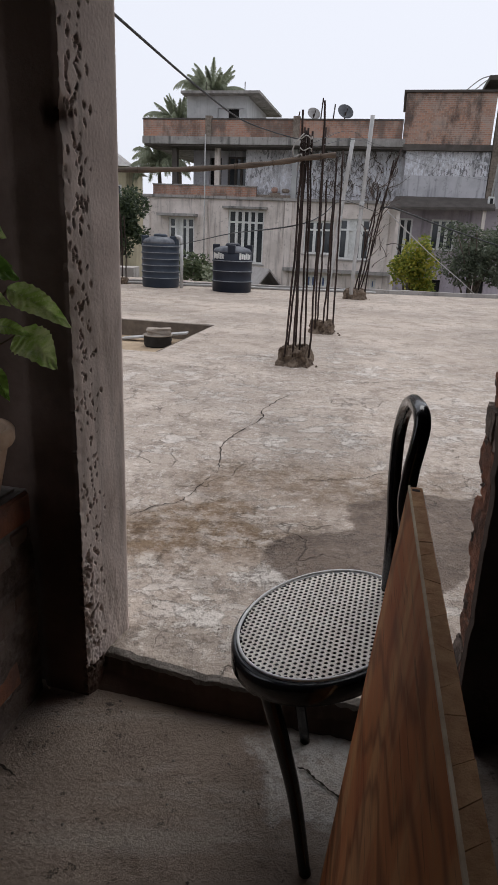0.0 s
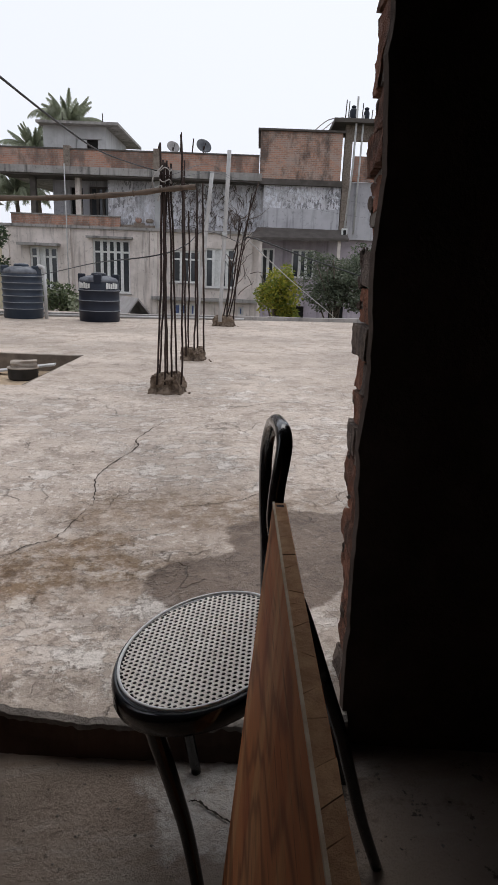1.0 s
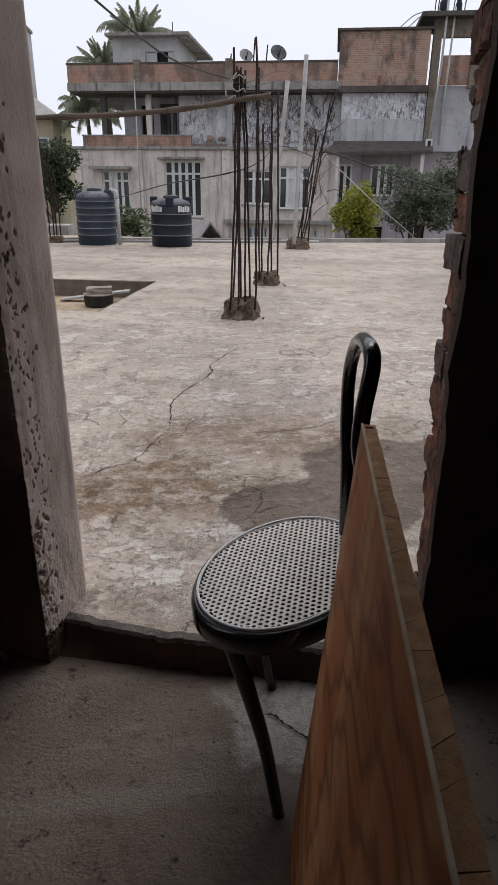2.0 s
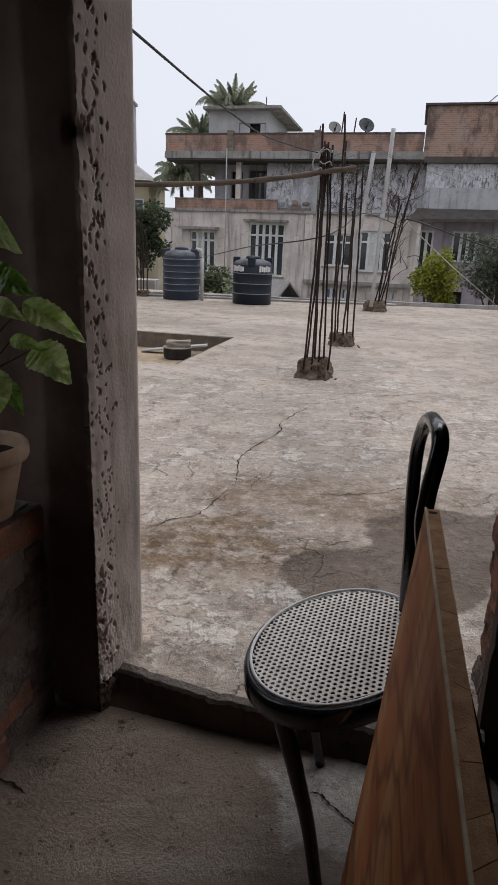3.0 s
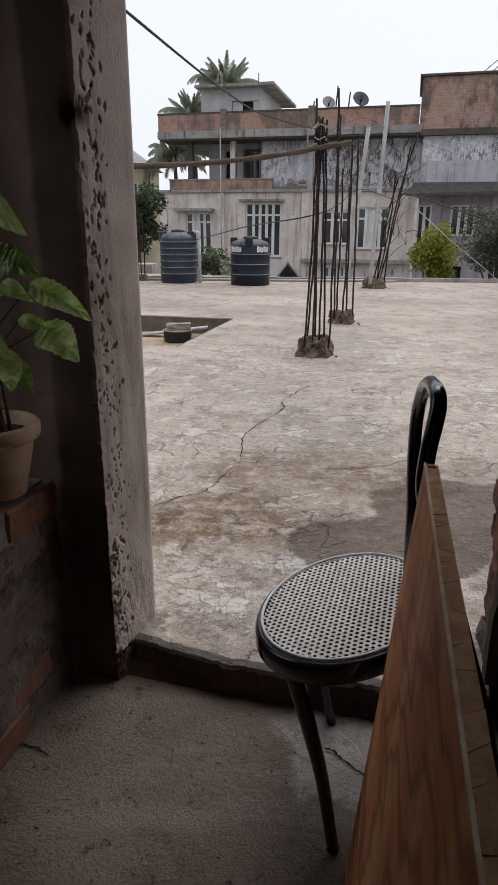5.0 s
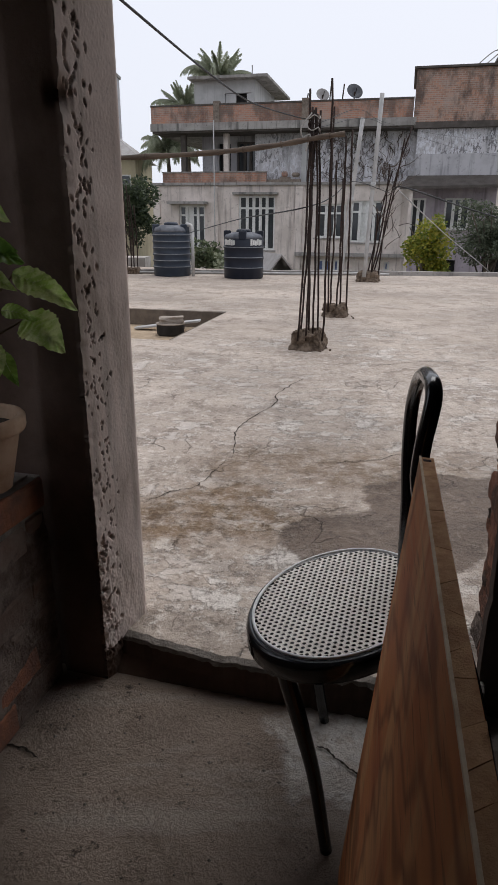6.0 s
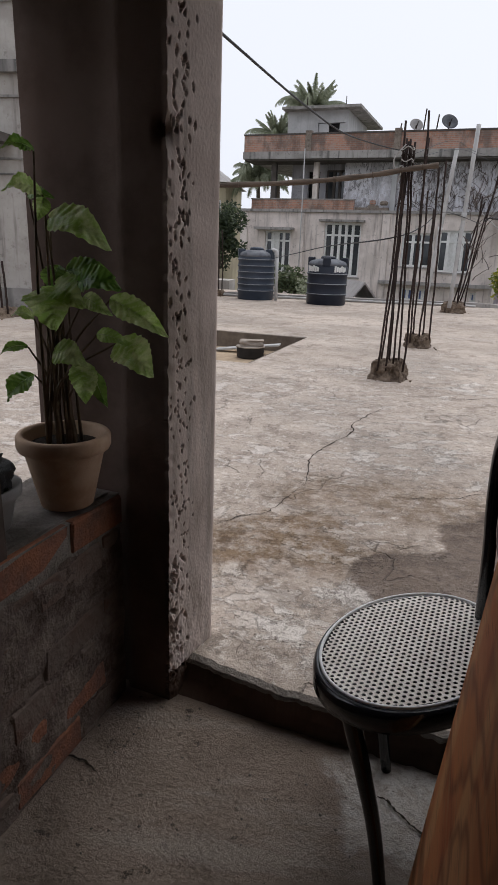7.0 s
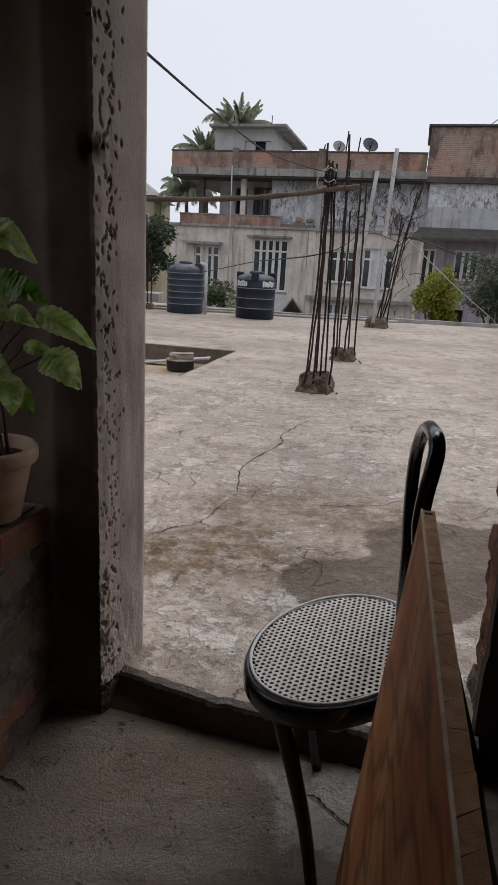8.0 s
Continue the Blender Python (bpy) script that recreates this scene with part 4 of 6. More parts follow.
def build_board():
    """A tall board on edge: veneer on its side, chipboard on its top edge."""
    far_top, near_top = Vector((0.2015, 0.757, 0.79)), Vector((0.077, 0.075, 0.79))
    along = (near_top - far_top).normalized()
    out = Vector((-along.y, along.x, 0))  # towards the right
    if out.x < 0:
        out = -out
    down = Vector((-0.0405, 0.109, -0.89))
    TH, L = 0.0178, (near_top - far_top).length
    board = thing("wooden_board", far_top + down, "reddish wood-veneered board standing on edge, chipboard core showing", "board")

    def slab(o0, o1, d0, d1, l0=0.0, l1=1.0, jit=0.0, skew=(0.0, 0.0)):
        bm = bmesh.new()
        vs = [far_top + along * (L * a + k * (b == o1)) + out * b + down * d for a, k in ((l0, skew[0]), (l1, skew[1])) for b in (o0, o1) for d in (d0, d1)]
        vv = [bm.verts.new(p + Vector((rng.uniform(-1, 1), rng.uniform(-1, 1), rng.uniform(-1, 1))) * jit) for p in vs]
        for f in ((0, 1, 3, 2), (4, 6, 7, 5), (0, 4, 5, 1), (2, 3, 7, 6), (0, 2, 6, 4), (1, 5, 7, 3)):
            bm.faces.new([vv[i] for i in f])
        return bm

    part("core", slab(0.0016, TH - 0.0012, 0.004, 1.0, 0.001, 1.0), "chip", board, "chipboard core")
    part("veneer", slab(0.0, 0.0014, 0.0012, 1.0), "veneer", board, "reddish wood veneer with long grain")
    part("veneer", slab(TH - 0.0011, TH, 0.003, 1.0), "veneer", board)
    part("glue_line", slab(-0.0006, 0.0019, -0.0012, 0.002), "pale_edge", board, "pale worn edge of the veneer")
    r, a, lean = random.Random(9), 0.0, 0.0
    while a < 0.995:
        b = min(1.0, a + r.uniform(0.035, 0.085))
        nxt = r.uniform(-0.013, 0.013) if b < 1 else 0.0
        part("edge_chip", slab(0.0012, TH - 0.0003 - r.uniform(0, 0.001), 0.0006 + r.uniform(0, 0.0004), 0.005, a + 0.0007, b - 0.0003, 0.0004, (lean, nxt)), "chip", board)
        a, lean = b, nxt
    bm = slab(0.004, TH - 0.004, 0.0004, 0.002, 0.012, 0.022)
    part("screw_plate", bm, "rust", board, "small dark metal pin")


build_chair()
build_board()


# ---- pots on the low wall ----
def blade_axes(d, twist):
    """Across a blade and out of its face: blades turn their faces up and to the light of the doorway side."""
    side = Matrix.Rotation(twist * 0.8, 3, d.normalized()) @ d.cross(Vector((0.35, -0.8, 0.55))).normalized()
    return side, side.cross(d).normalized()


def leaf_mesh(bm, base, tip, width, droop, twist, fold=0.27):
    """A pointed, folded leaf blade with a curved midrib."""
    base, tip = Vector(base), Vector(tip)
    d = tip - base
    side, nrm = blade_axes(d, twist)
    n, rows = 60, []
    cols = [-1 + k / 6 for k in range(13)]
    for i in range(n + 1):
        t = i / n
        w = (1 + 0.04 * math.sin(t * 62 + 90 * width)) * width * (math.sin(math.pi * min(1, t ** 0.72)) ** 0.85) * (1 - 0.25 * t) if 0 < t < 1 else 0.0006
        p = base + d * t + nrm * (droop * math.sin(math.pi * t))
        row = []
        for s in cols:
            quilt = 0.07 * abs(math.sin(math.pi * (t * 9 - 1.6 * abs(s)))) * min(1, 3 * (1 - abs(s)))
            ripple = (0.06 * math.sin(t * 44 - 5 * abs(s)) + 0.2 * math.sin(t * 9 + 40 * width + (1.3 if s > 0 else 0))) * width * abs(s)
            row.append(bm.verts.new(p + side * (w * s) + nrm * (fold * w * abs(s) ** 1.2 + ripple + quilt * width)))
        rows.append(row)
    for i, (a, b) in enumerate(zip(rows, rows[1:])):
        for k in range(12):
            f = bm.faces.new((a[k], a[k + 1], b[k + 1], b[k]))
            vein = ((i + 0.5) / n * 9 - 1.6 * abs(cols[k] + 1 / 12)) % 1.0
            f.material_index = 1 if (vein < 0.13 or vein > 0.93) and abs(cols[k] + 1 / 12) < 0.85 else 0
    return bm


def plant_leaf_material(name, c, c2):
    n = Nodes(name, 0.3, 0, 0.6)
    col = n.mix(n.ramp(n.noise(26, 5, 0.65), 0.42, 0.60), c, c2)
    col = n.mix(n.math("MULTIPLY", n.rand, 0.3), col, (0.10, 0.15, 0.02))
    n.bump(n.noise(45, 4), 0.35, 0.004)
    n.done(col)
    return two_sided_leaf(n, 0.55)


MAT["pot_leaf"] = plant_leaf_material("variegated_leaf", (0.36, 0.54, 0.12), (0.72, 0.82, 0.40))
MAT["pot_leaf_dark"] = plant_leaf_material("deep_green_leaf", (0.12, 0.24, 0.04), (0.26, 0.42, 0.09))
MAT["leaf_rib"] = plant_leaf_material("pale_leaf_rib", (0.62, 0.72, 0.40), (0.72, 0.80, 0.50))
MAT["leaf_vein"] = plant_leaf_material("pale_green_vein", (0.48, 0.62, 0.24), (0.60, 0.72, 0.34))
MAT["stem"] = plain("brown_green_stem", (0.16, 0.11, 0.07), (0.10, 0.07, 0.045), 30, 0.7)


def build_plant():
    c = Vector((-0.624, 1.283, 0.498))
    plant = thing("potted_plant", c, "leafy green plant in a pale terracotta pot on the brick wall", "plant")
    K = 0.9
    bm = lathe(bmesh.new(), [(K * a, b) for a, b in ((0.058, 0), (0.066, 0.002), (0.098, 0.128), (0.099, 0.134), (0.112, 0.137), (0.116, 0.145), (0.116, 0.166), (0.111, 0.172), (0.101, 0.172), (0.097, 0.166), (0.088, 0.12), (0.02, 0.118))], c, 48)
    part("pot", bm, "clay", plant, "pale terracotta pot with a thick rolled rim", smooth=True)
    bm = lathe(bmesh.new(), [(K * 0.096, 0.125), (K * 0.091, 0.143), (0.05, 0.151), (0.005, 0.149)], c, 24)
    part("soil", bm, "soil", plant)
    # leaves: base, tip, half width, droop, twist, kind
    L = [
        ((-0.482, 1.260, 0.883), (-0.399, 1.240, 0.819), 0.033, 0.012, 0.10, "pot_leaf"),
        ((-0.502, 1.280, 0.969), (-0.375, 1.270, 0.899), 0.023, 0.012, 0.25, "pot_leaf"),
        ((-0.626, 1.280, 1.123), (-0.489, 1.260, 1.067), 0.031, 0.020, 0.10, "pot_leaf"),
        ((-0.629, 1.260, 1.167), (-0.693, 1.220, 1.170), 0.019, 0.012, 0.20, "pot_leaf"),
        ((-0.621, 1.250, 1.161), (-0.633, 1.240, 1.117), 0.014, 0.006, -0.30, "pot_leaf"),
        ((-0.679, 1.300, 1.169), (-0.618, 1.290, 1.164), 0.012, 0.008, 0.30, "pot_leaf_dark"),
        ((-0.635, 1.240, 0.986), (-0.596, 1.215, 0.907), 0.041, 0.012, -0.20, "pot_leaf"),
        ((-0.610, 1.260, 0.994), (-0.538, 1.230, 0.954), 0.030, 0.012, 0.30, "pot_leaf"),
        ((-0.565, 1.270, 1.001), (-0.470, 1.260, 0.992), 0.027, 0.014, 0.10, "pot_leaf_dark"),
        ((-0.609, 1.310, 1.021), (-0.504, 1.320, 1.011), 0.022, 0.012, 0.20, "pot_leaf_dark"),
        ((-0.522, 1.250, 0.899), (-0.449, 1.250, 0.880), 0.013, 0.010, 0.20, "pot_leaf"),
        ((-0.602, 1.220, 0.864), (-0.529, 1.210, 0.840), 0.025, 0.010, 0.10, "pot_leaf"),
        ((-0.553, 1.230, 0.844), (-0.538, 1.215, 0.757), 0.023, 0.012, -0.10, "pot_leaf"),
        ((-0.538, 1.260, 0.816), (-0.505, 1.250, 0.744), 0.014, 0.008, 0.30, "pot_leaf_dark"),
        ((-0.661, 1.240, 0.806), (-0.713, 1.210, 0.751), 0.021, 0.008, 0.40, "pot_leaf_dark"),
        ((-0.666, 1.230, 0.867), (-0.714, 1.200, 0.853), 0.011, 0.008, 0.30, "pot_leaf_dark"),
        ((-0.654, 1.240, 0.925), (-0.693, 1.220, 0.931), 0.013, 0.008, 0.30, "pot_leaf"),
        ((-0.563, 1.290, 0.971), (-0.498, 1.280, 0.935), 0.015, 0.008, 0.50, "pot_leaf"),
        ((-0.611, 1.200, 1.238), (-0.655, 1.160, 1.237), 0.015, 0.008, 0.20, "pot_leaf_dark"),
        ((-0.620, 1.300, 1.032), (-0.631, 1.290, 0.974), 0.022, 0.010, 0.20, "pot_leaf_dark"),
    ]
    r = random.Random(21)
    for base, tip, w, droop, tw, kind in L:
        droop *= 1.8
        blade = part("leaf", leaf_mesh(bmesh.new(), base, tip, w * 1.38, droop, tw), kind, plant, smooth=True)
        blade.data.materials.append(MAT["leaf_vein" if kind == "pot_leaf" else "pot_leaf_dark"])
        b, t = Vector(base), Vector(tip)
        d = t - b
        side, nrm = blade_axes(d, tw)
        bm = tube(bmesh.new(), [b + d * k / 8 + nrm * (droop * math.sin(math.pi * k / 8) + 0.0008) for k in range(9)], [0.0011 * (1 - 0.8 * k / 8) for k in range(9)], 6)
        part("midrib", bm, "leaf_rib", blade, smooth=True)
        foot = c + Vector((r.uniform(-0.035, 0.035), r.uniform(-0.035, 0.035), 0.145))
        mid = foot.lerp(b, 0.55) + Vector(((c.x - b.x) * 0.4, 0, 0.02))
        bm = tube(bmesh.new(), smooth_path([foot, mid, b], 7), [0.0046 - 0.0028 * k / 14 for k in range(15)], 7)
        part("stem", bm, "stem", plant, smooth=True)


def build_second_pot():
    c = Vector((-0.738, 1.12, 0.494))
    pot = thing("cement_pot", c, "small grey cement pot holding a crumpled black plastic bag", "pot")
    bm = lathe(bmesh.new(), [(0.05, 0), (0.056, 0.003), (0.07, 0.07), (0.083, 0.078), (0.084, 0.098), (0.078, 0.10), (0.066, 0.092), (0.02, 0.09)], c, 40)
    part("pot", bm, "greypot", pot, smooth=True)
    bm = bmesh.new()
    bmesh.ops.create_icosphere(bm, subdivisions=4, radius=1.0)
    for v in bm.verts:
        k = 1 + 0.35 * noise.noise(v.co * 2.6) + 0.15 * noise.noise(v.co * 7)
        v.co = c + Vector((v.co.x * 0.062 * k, v.co.y * 0.062 * k, 0.118 + v.co.z * 0.055 * k))
    part("plastic_bag", bm, "blackbag", pot, "crumpled black plastic bag", smooth=True)


# ---- stumps with starter bars ----
def rod(bm, a, b, bend, rad, seed):
    r = random.Random(seed)
    a, b = Vector(a), Vector(b)
    pts = []
    for i in range(13):
        t = i / 12
        k = math.sin(math.pi * t)
        pts.append(a.lerp(b, t) + Vector((bend[0], bend[1], 0)) * k + Vector((r.uniform(-1, 1), r.uniform(-1, 1), 0)) * 0.006)
    return tube(bm, pts, rad, 7)


def stump(name, centre, half, height, rods, rad, seed, label):
    """A broken concrete stump on the terrace with steel bars standing in it."""
    t = thing(name, (*centre, 0), label, "column stump", "starter-bar stumps on the terrace")
    bm = bmesh.new()
    bmesh.ops.create_cube(bm, size=1.0)
    bmesh.ops.subdivide_edges(bm, edges=bm.edges[:], cuts=14, use_grid_fill=True)
    for v in bm.verts:
        p = v.co.copy()
        k = 1.06 - 0.26 * (p.z + 0.5)
        q = Vector((p.x * 2 * half * k, p.y * 2 * half * k, (p.z + 0.5) * height))
        q = M12 @ q
        w = noise.noise(q * 9 + Vector((seed, 0, 0))) * 0.035 + noise.noise(q * 26 + Vector((seed, 3, 0))) * 0.016
        j = Vector((noise.noise(q * 12 + Vector((seed, 9, 0))), noise.noise(q * 12 + Vector((seed, 0, 9))), noise.noise(q * 14 + Vector((0, seed, 5))))) * 0.045
        j += Vector((noise.noise(q * 35), noise.noise(q * 35 + Vector((7, 0, 0))), noise.noise(q * 35 + Vector((0, 7, 0))))) * 0.018
        v.co = Vector((*centre, -0.01)) + q * (1 + w * 2.2) + Vector((j.x, j.y, j.z * (p.z + 0.5)))
    part("concrete_base", bm, "stump", t, "crumbling rough concrete base")
    q = random.Random(seed)
    for _ in range(6):
        bm = bmesh.new()
        bmesh.ops.create_icosphere(bm, subdivisions=1, radius=q.uniform(0.006, 0.017))
        o = Vector((centre[0] + q.uniform(-1.5, 1.5) * half, centre[1] + q.uniform(-1.7, 0.2) * half, 0.008))
        for v in bm.verts:
            v.co = o + v.co * q.uniform(0.6, 1.2) * 0.9
        part("rubble", bm, "stump", t)
    for i, (a, b, bend) in enumerate(rods):
        part("steel_bar", rod(bmesh.new(), a, b, bend, rad, seed * 31 + i), "rust", t, smooth=True)
    return t


def build_stumps():
    y = 5.62
    R = [((0.30, y - 0.09, 0.08), (0.335, y, 2.08), (0.02, 0)), ((0.33, y + 0.07, 0.08), (0.365, y, 1.93), (0.015, 0)), ((0.365, y - 0.1, 0.08), (0.35, y - 0.01, 1.95), (0.01, 0)),
         ((0.40, y + 0.08, 0.08), (0.385, y + 0.02, 1.95), (-0.01, 0)), ((0.43, y - 0.02, 0.08), (0.40, y, 1.9), (0.01, 0)), ((0.515, y - 0.09, 0.08), (0.505, y - 0.02, 2.15), (0.012, 0)), ((0.485, y + 0.08, 0.08), (0.42, y + 0.02, 1.93), (0, 0))]
    t = stump("column_stump", (0.40, 5.64), 0.142, 0.165, R, 0.0092, 1, "rough concrete column stump with tall rusty bars tied at the top")
    for k in range(4):
        a = [(0.375 + 0.048 * math.cos(q + k), 5.61 + 0.048 * math.sin(q + k), 1.74 + 0.045 * k + 0.012 * math.sin(3 * q + k)) for q in (2 * math.pi * i / 16 for i in range(17))]
        part("rope_tie", tube(bmesh.new(), a, 0.0045, 6), "rope" if k % 2 else "rust", t, "pale rope wound round the bars", smooth=True)
    bm = tube(bmesh.new(), smooth_path([(0.35, 5.56, 1.9), (0.27, 5.55, 1.8), (0.28, 5.55, 1.72), (0.34, 5.55, 1.74), (0.31, 5.55, 1.62)], 6), 0.006, 6)
    part("rope_end", bm, "rope", t, "loose loop of pale rope", smooth=True)
    y = 7.72
    R = [((0.755, y - 0.1, 0.06), (0.715, y - 0.1, 2.27), (0, 0)), ((0.80, y + 0.08, 0.06), (0.79, y + 0.06, 1.75), (0.01, 0)), ((0.86, y - 0.08, 0.06), (0.865, y - 0.06, 1.55), (0.01, 0)),
         ((0.92, y + 0.07, 0.06), (0.885, y + 0.05, 2.0), (0, 0)), ((0.985, y - 0.08, 0.06), (0.935, y - 0.06, 2.05), (0, 0))]
    stump("column_stump", (0.865, 7.74), 0.14, 0.14, R, 0.011, 2, "low concrete column stump with thin rusty bars")
    y = 12.62
    R = [((1.98, y, 0.1), (2.1, y, 1.35), (0.05, 0)), ((2.08, y + 0.08, 0.1), (2.32, y, 2.0), (-0.06, 0)), ((2.2, y, 0.1), (2.62, y, 2.75), (-0.1, 0)), ((2.05, y - 0.05, 0.1), (2.26, y, 2.1), (0.06, 0)), ((2.12, y + 0.1, 0.1), (2.5, y, 2.55), (0.03, 0))]
    t = stump("column_stump", (2.02, 12.68), 0.21, 0.20, R, 0.014, 3, "broken concrete stump with bent rusty bars overgrown by dry twigs")
    r = random.Random(17)
    for k in range(26):
        s = Vector((2.08 + 0.1 * r.random() + 0.022 * k * r.random(), 12.6 + r.uniform(-0.1, 0.1), r.uniform(0.6, 2.3)))
        pts = [s]
        d = Vector((r.uniform(-0.5, 0.9), r.uniform(-0.3, 0.3), r.uniform(0.1, 1.0))).normalized()
        for i in range(6):
            d = (d + Vector((r.uniform(-1, 1), r.uniform(-0.4, 0.4), r.uniform(-0.8, 0.8))) * 0.5).normalized()
            pts.append(pts[-1] + d * 0.085)
        part("twig", tube(bmesh.new(), pts, [0.009 - 0.001 * i for i in range(7)], 5), "twig", t, smooth=True)
    y = 14.0
    R = [((-3.02 + 0.07 * k, y + 0.05 * (k % 2), 0.05), (-3.05 + 0.07 * k, y + 0.05 * (k % 2), 2.0 - 0.2 * k), (0.02, 0)) for k in range(4)]
    stump("column_stump", (-2.92, 14.0), 0.16, 0.12, R, 0.013, 4, "small concrete stump with rusty bars at the terrace edge")
    R = [((-5.3 + 0.14 * k, 8.3 + 0.1 * (k % 2), 0.05), (-5.33 + 0.14 * k, 8.3 + 0.1 * (k % 2), 1.25 - 0.12 * k), (0.01, 0)) for k in range(5)]
    stump("column_stump", (-5.0, 8.35), 0.3, 0.12, R, 0.016, 5, "concrete stump with rusty bars beside the limewashed wall")


def build_poles():
    POLE = [(-2.5, 5.5, 1.49), (-1.6, 5.52, 1.545), (-1.15, 5.53, 1.563), (-0.5, 5.54, 1.60), (0.05, 5.545, 1.66), (0.40, 5.55, 1.72), (0.62, 5.55, 1.75)]
    bm = tube(bmesh.new(), smooth_path(POLE, 8), [0.021 + 0.003 * math.sin(i * 1.1) for i in range(49)], 10)
    p = thing("bamboo_pole", (-2.5, 5.5, 1.49), "weathered bamboo pole lashed to the steel bars", "pole")
    part("culm", bm, "bamboo", p, smooth=True)
    axis = smooth_path(POLE, 8)
    for k in range(9):
        q = axis[3 + 5 * k]
        bm = tube(bmesh.new(), [q, q + (axis[4 + 5 * k] - q).normalized() * 0.012], 0.0255, 10)
        part("node_ring", bm, "bamboo", p, smooth=True)
    for a, b, r0 in (((1.435, 12.45, 0.0), (1.685, 12.4, 2.85), 0.037), ((1.90, 12.42, 0.1), (2.0, 12.4, 3.24), 0.038)):
        t = thing("plastic_pipe", a, "grey-white plastic pipe leaning upright beside the stump", "pipe", "upright plastic pipes")
        d = (Vector(b) - Vector(a))
        part("tube", tube(bmesh.new(), [Vector(a) + d * k / 6 for k in range(7)], r0, 14), "pvc", t, smooth=True)
        part("socket", tube(bmesh.new(), [Vector(a) + d * 0.5, Vector(a) + d * 0.54], r0 + 0.008, 14), "pvc", t, smooth=True)


def cable(name, pts, rad, label, mat="wire"):
    solo(name, tube(bmesh.new(), smooth_path(pts, 10), rad, 6), mat, label, "cable", smooth=True)


def build_cables():
    cable("cable", [(-0.60, 1.48, 1.72), (-0.465, 2.2, 1.71), (-0.285, 3.6, 1.77), (-0.09, 4.55, 1.80), (0.272, 5.55, 1.86), (0.36, 5.6, 1.87)], 0.0048, "black cable sagging from the pillar to the tied bars")
    cable("wire", [(-1.62, 13.6, 0.86), (-0.9, 10.5, 1.0), (-0.3, 8.2, 1.12), (0.30, 5.63, 1.19), (0.75, 7.62, 1.36), (1.3, 10.0, 1.66), (2.3, 12.6, 1.62)], 0.006, "black wire strung between the tank and the bars")
    cable("wire", [(2.36, 12.6, 1.68), (2.625, 12.75, 1.72), (4.2, 14.8, 1.48), (5.904, 17.0, 1.244), (9.5, 22.0, 0.8)], 0.016, "dark wire running down from the bars over the trees")
    cable("wire", [(2.30, 12.6, 1.80), (4.2, 15.5, 0.86), (6.159, 18.5, -0.012), (7.4, 20.5, -0.6)], 0.011, "grey stay wire slanting down to the garden", "pvc")
    cable("wire", [(0.4, 5.6, 1.83), (1.2, 9.0, 2.45), (2.4, 13.5, 2.9), (6.0, 22.0, 3.7), (12.0, 30.0, 4.4)], 0.0028, "thin dark wire running to the far house")
    cable("wire", [(0.4, 5.6, 1.8), (1.3, 9.0, 2.35), (2.7, 13.5, 2.75), (7.0, 22.0, 3.2), (14.0, 31.0, 3.7)], 0.0028, "second thin dark wire to the far house")


def water_tank(at, r, h, ribs, mat, lettered):
    x, y = at
    t = thing("water_tank", (x, y, 0), "large black ribbed plastic water tank with a white-lettered band" if lettered else "faded dark plastic water tank with pale ribs and a domed lid", "water tank", "plastic water tanks on the terrace")
    prof = [(r * 0.97, 0.0), (r, 0.02)]
    for k in range(ribs):
        z = h * (0.19 + 0.62 * k / (ribs - 1)) if not lettered else h * (0.24 + 0.22 * k)
        prof += [(r, z - 0.035), (r + 0.013, z - 0.02), (r + 0.013, z + 0.0), (r, z + 0.015)]
    prof = sorted(prof, key=lambda p: p[1]) + [(r, h * 0.86)]
    part("body", lathe(bmesh.new(), prof, (x, y, 0), 48), mat, t, smooth=True)
    part("dome", lathe(bmesh.new(), [(r * 1.002, h * 0.861), (r * 0.985, h * 0.90), (r * 0.9, h * 0.945), (r * 0.6, h * 0.985), (r * 0.3, h)], (x, y, 0), 48), "tank_dust", t, "domed top grey with dust", smooth=True)
    part("lid", lathe(bmesh.new(), [(r * 0.36, h * 0.985), (r * 0.38, h * 0.99), (r * 0.38, h + 0.02), (r * 0.33, h + 0.045), (r * 0.1, h + 0.055)], (x, y, 0), 32), mat, t, smooth=True)
    for k in range(ribs):
        z = h * (0.19 + 0.62 * k / (ribs - 1)) if not lettered else h * (0.24 + 0.22 * k)
        ring = [(x + (r + 0.012) * math.cos(a), y + (r + 0.012) * math.sin(a), z) for a in (2 * math.pi * i / 40 for i in range(41))]
        part("rib", tube(bmesh.new(), ring, 0.008, 6), "rib", t, "rib in a paler tone than the tank", smooth=True)
    for a in (-178, -92, -5) if lettered else (-165, -20):
        ca, sa = math.cos(radians(a)), math.sin(radians(a))
        m = Matrix.Translation((x + ca * r * 0.82, y + sa * r * 0.82, h * 0.9)) @ Matrix.Rotation(radians(a), 4, "Z")
        part("lug", boxes((-0.07, 0.075, -0.075, 0.075, -0.06, 0.115), m=m, bevel=0.015), mat, t)
    if lettered:
        # unreadable white lettering as plain bars
        for a0 in (-152, -66):
            for k in range(6):
                a = radians(a0 + k * 7)
                m = Matrix.Translation((x + math.cos(a) * (r + 0.004), y + math.sin(a) * (r + 0.004), h * 0.785)) @ Matrix.Rotation(a, 4, "Z")
                part("letter_bar", boxes((0, 0.006, -0.02, 0.02, -0.06 + 0.008 * (k % 2), 0.06 - 0.012 * (k % 3)), m=m), "white", t, "white printed bar")


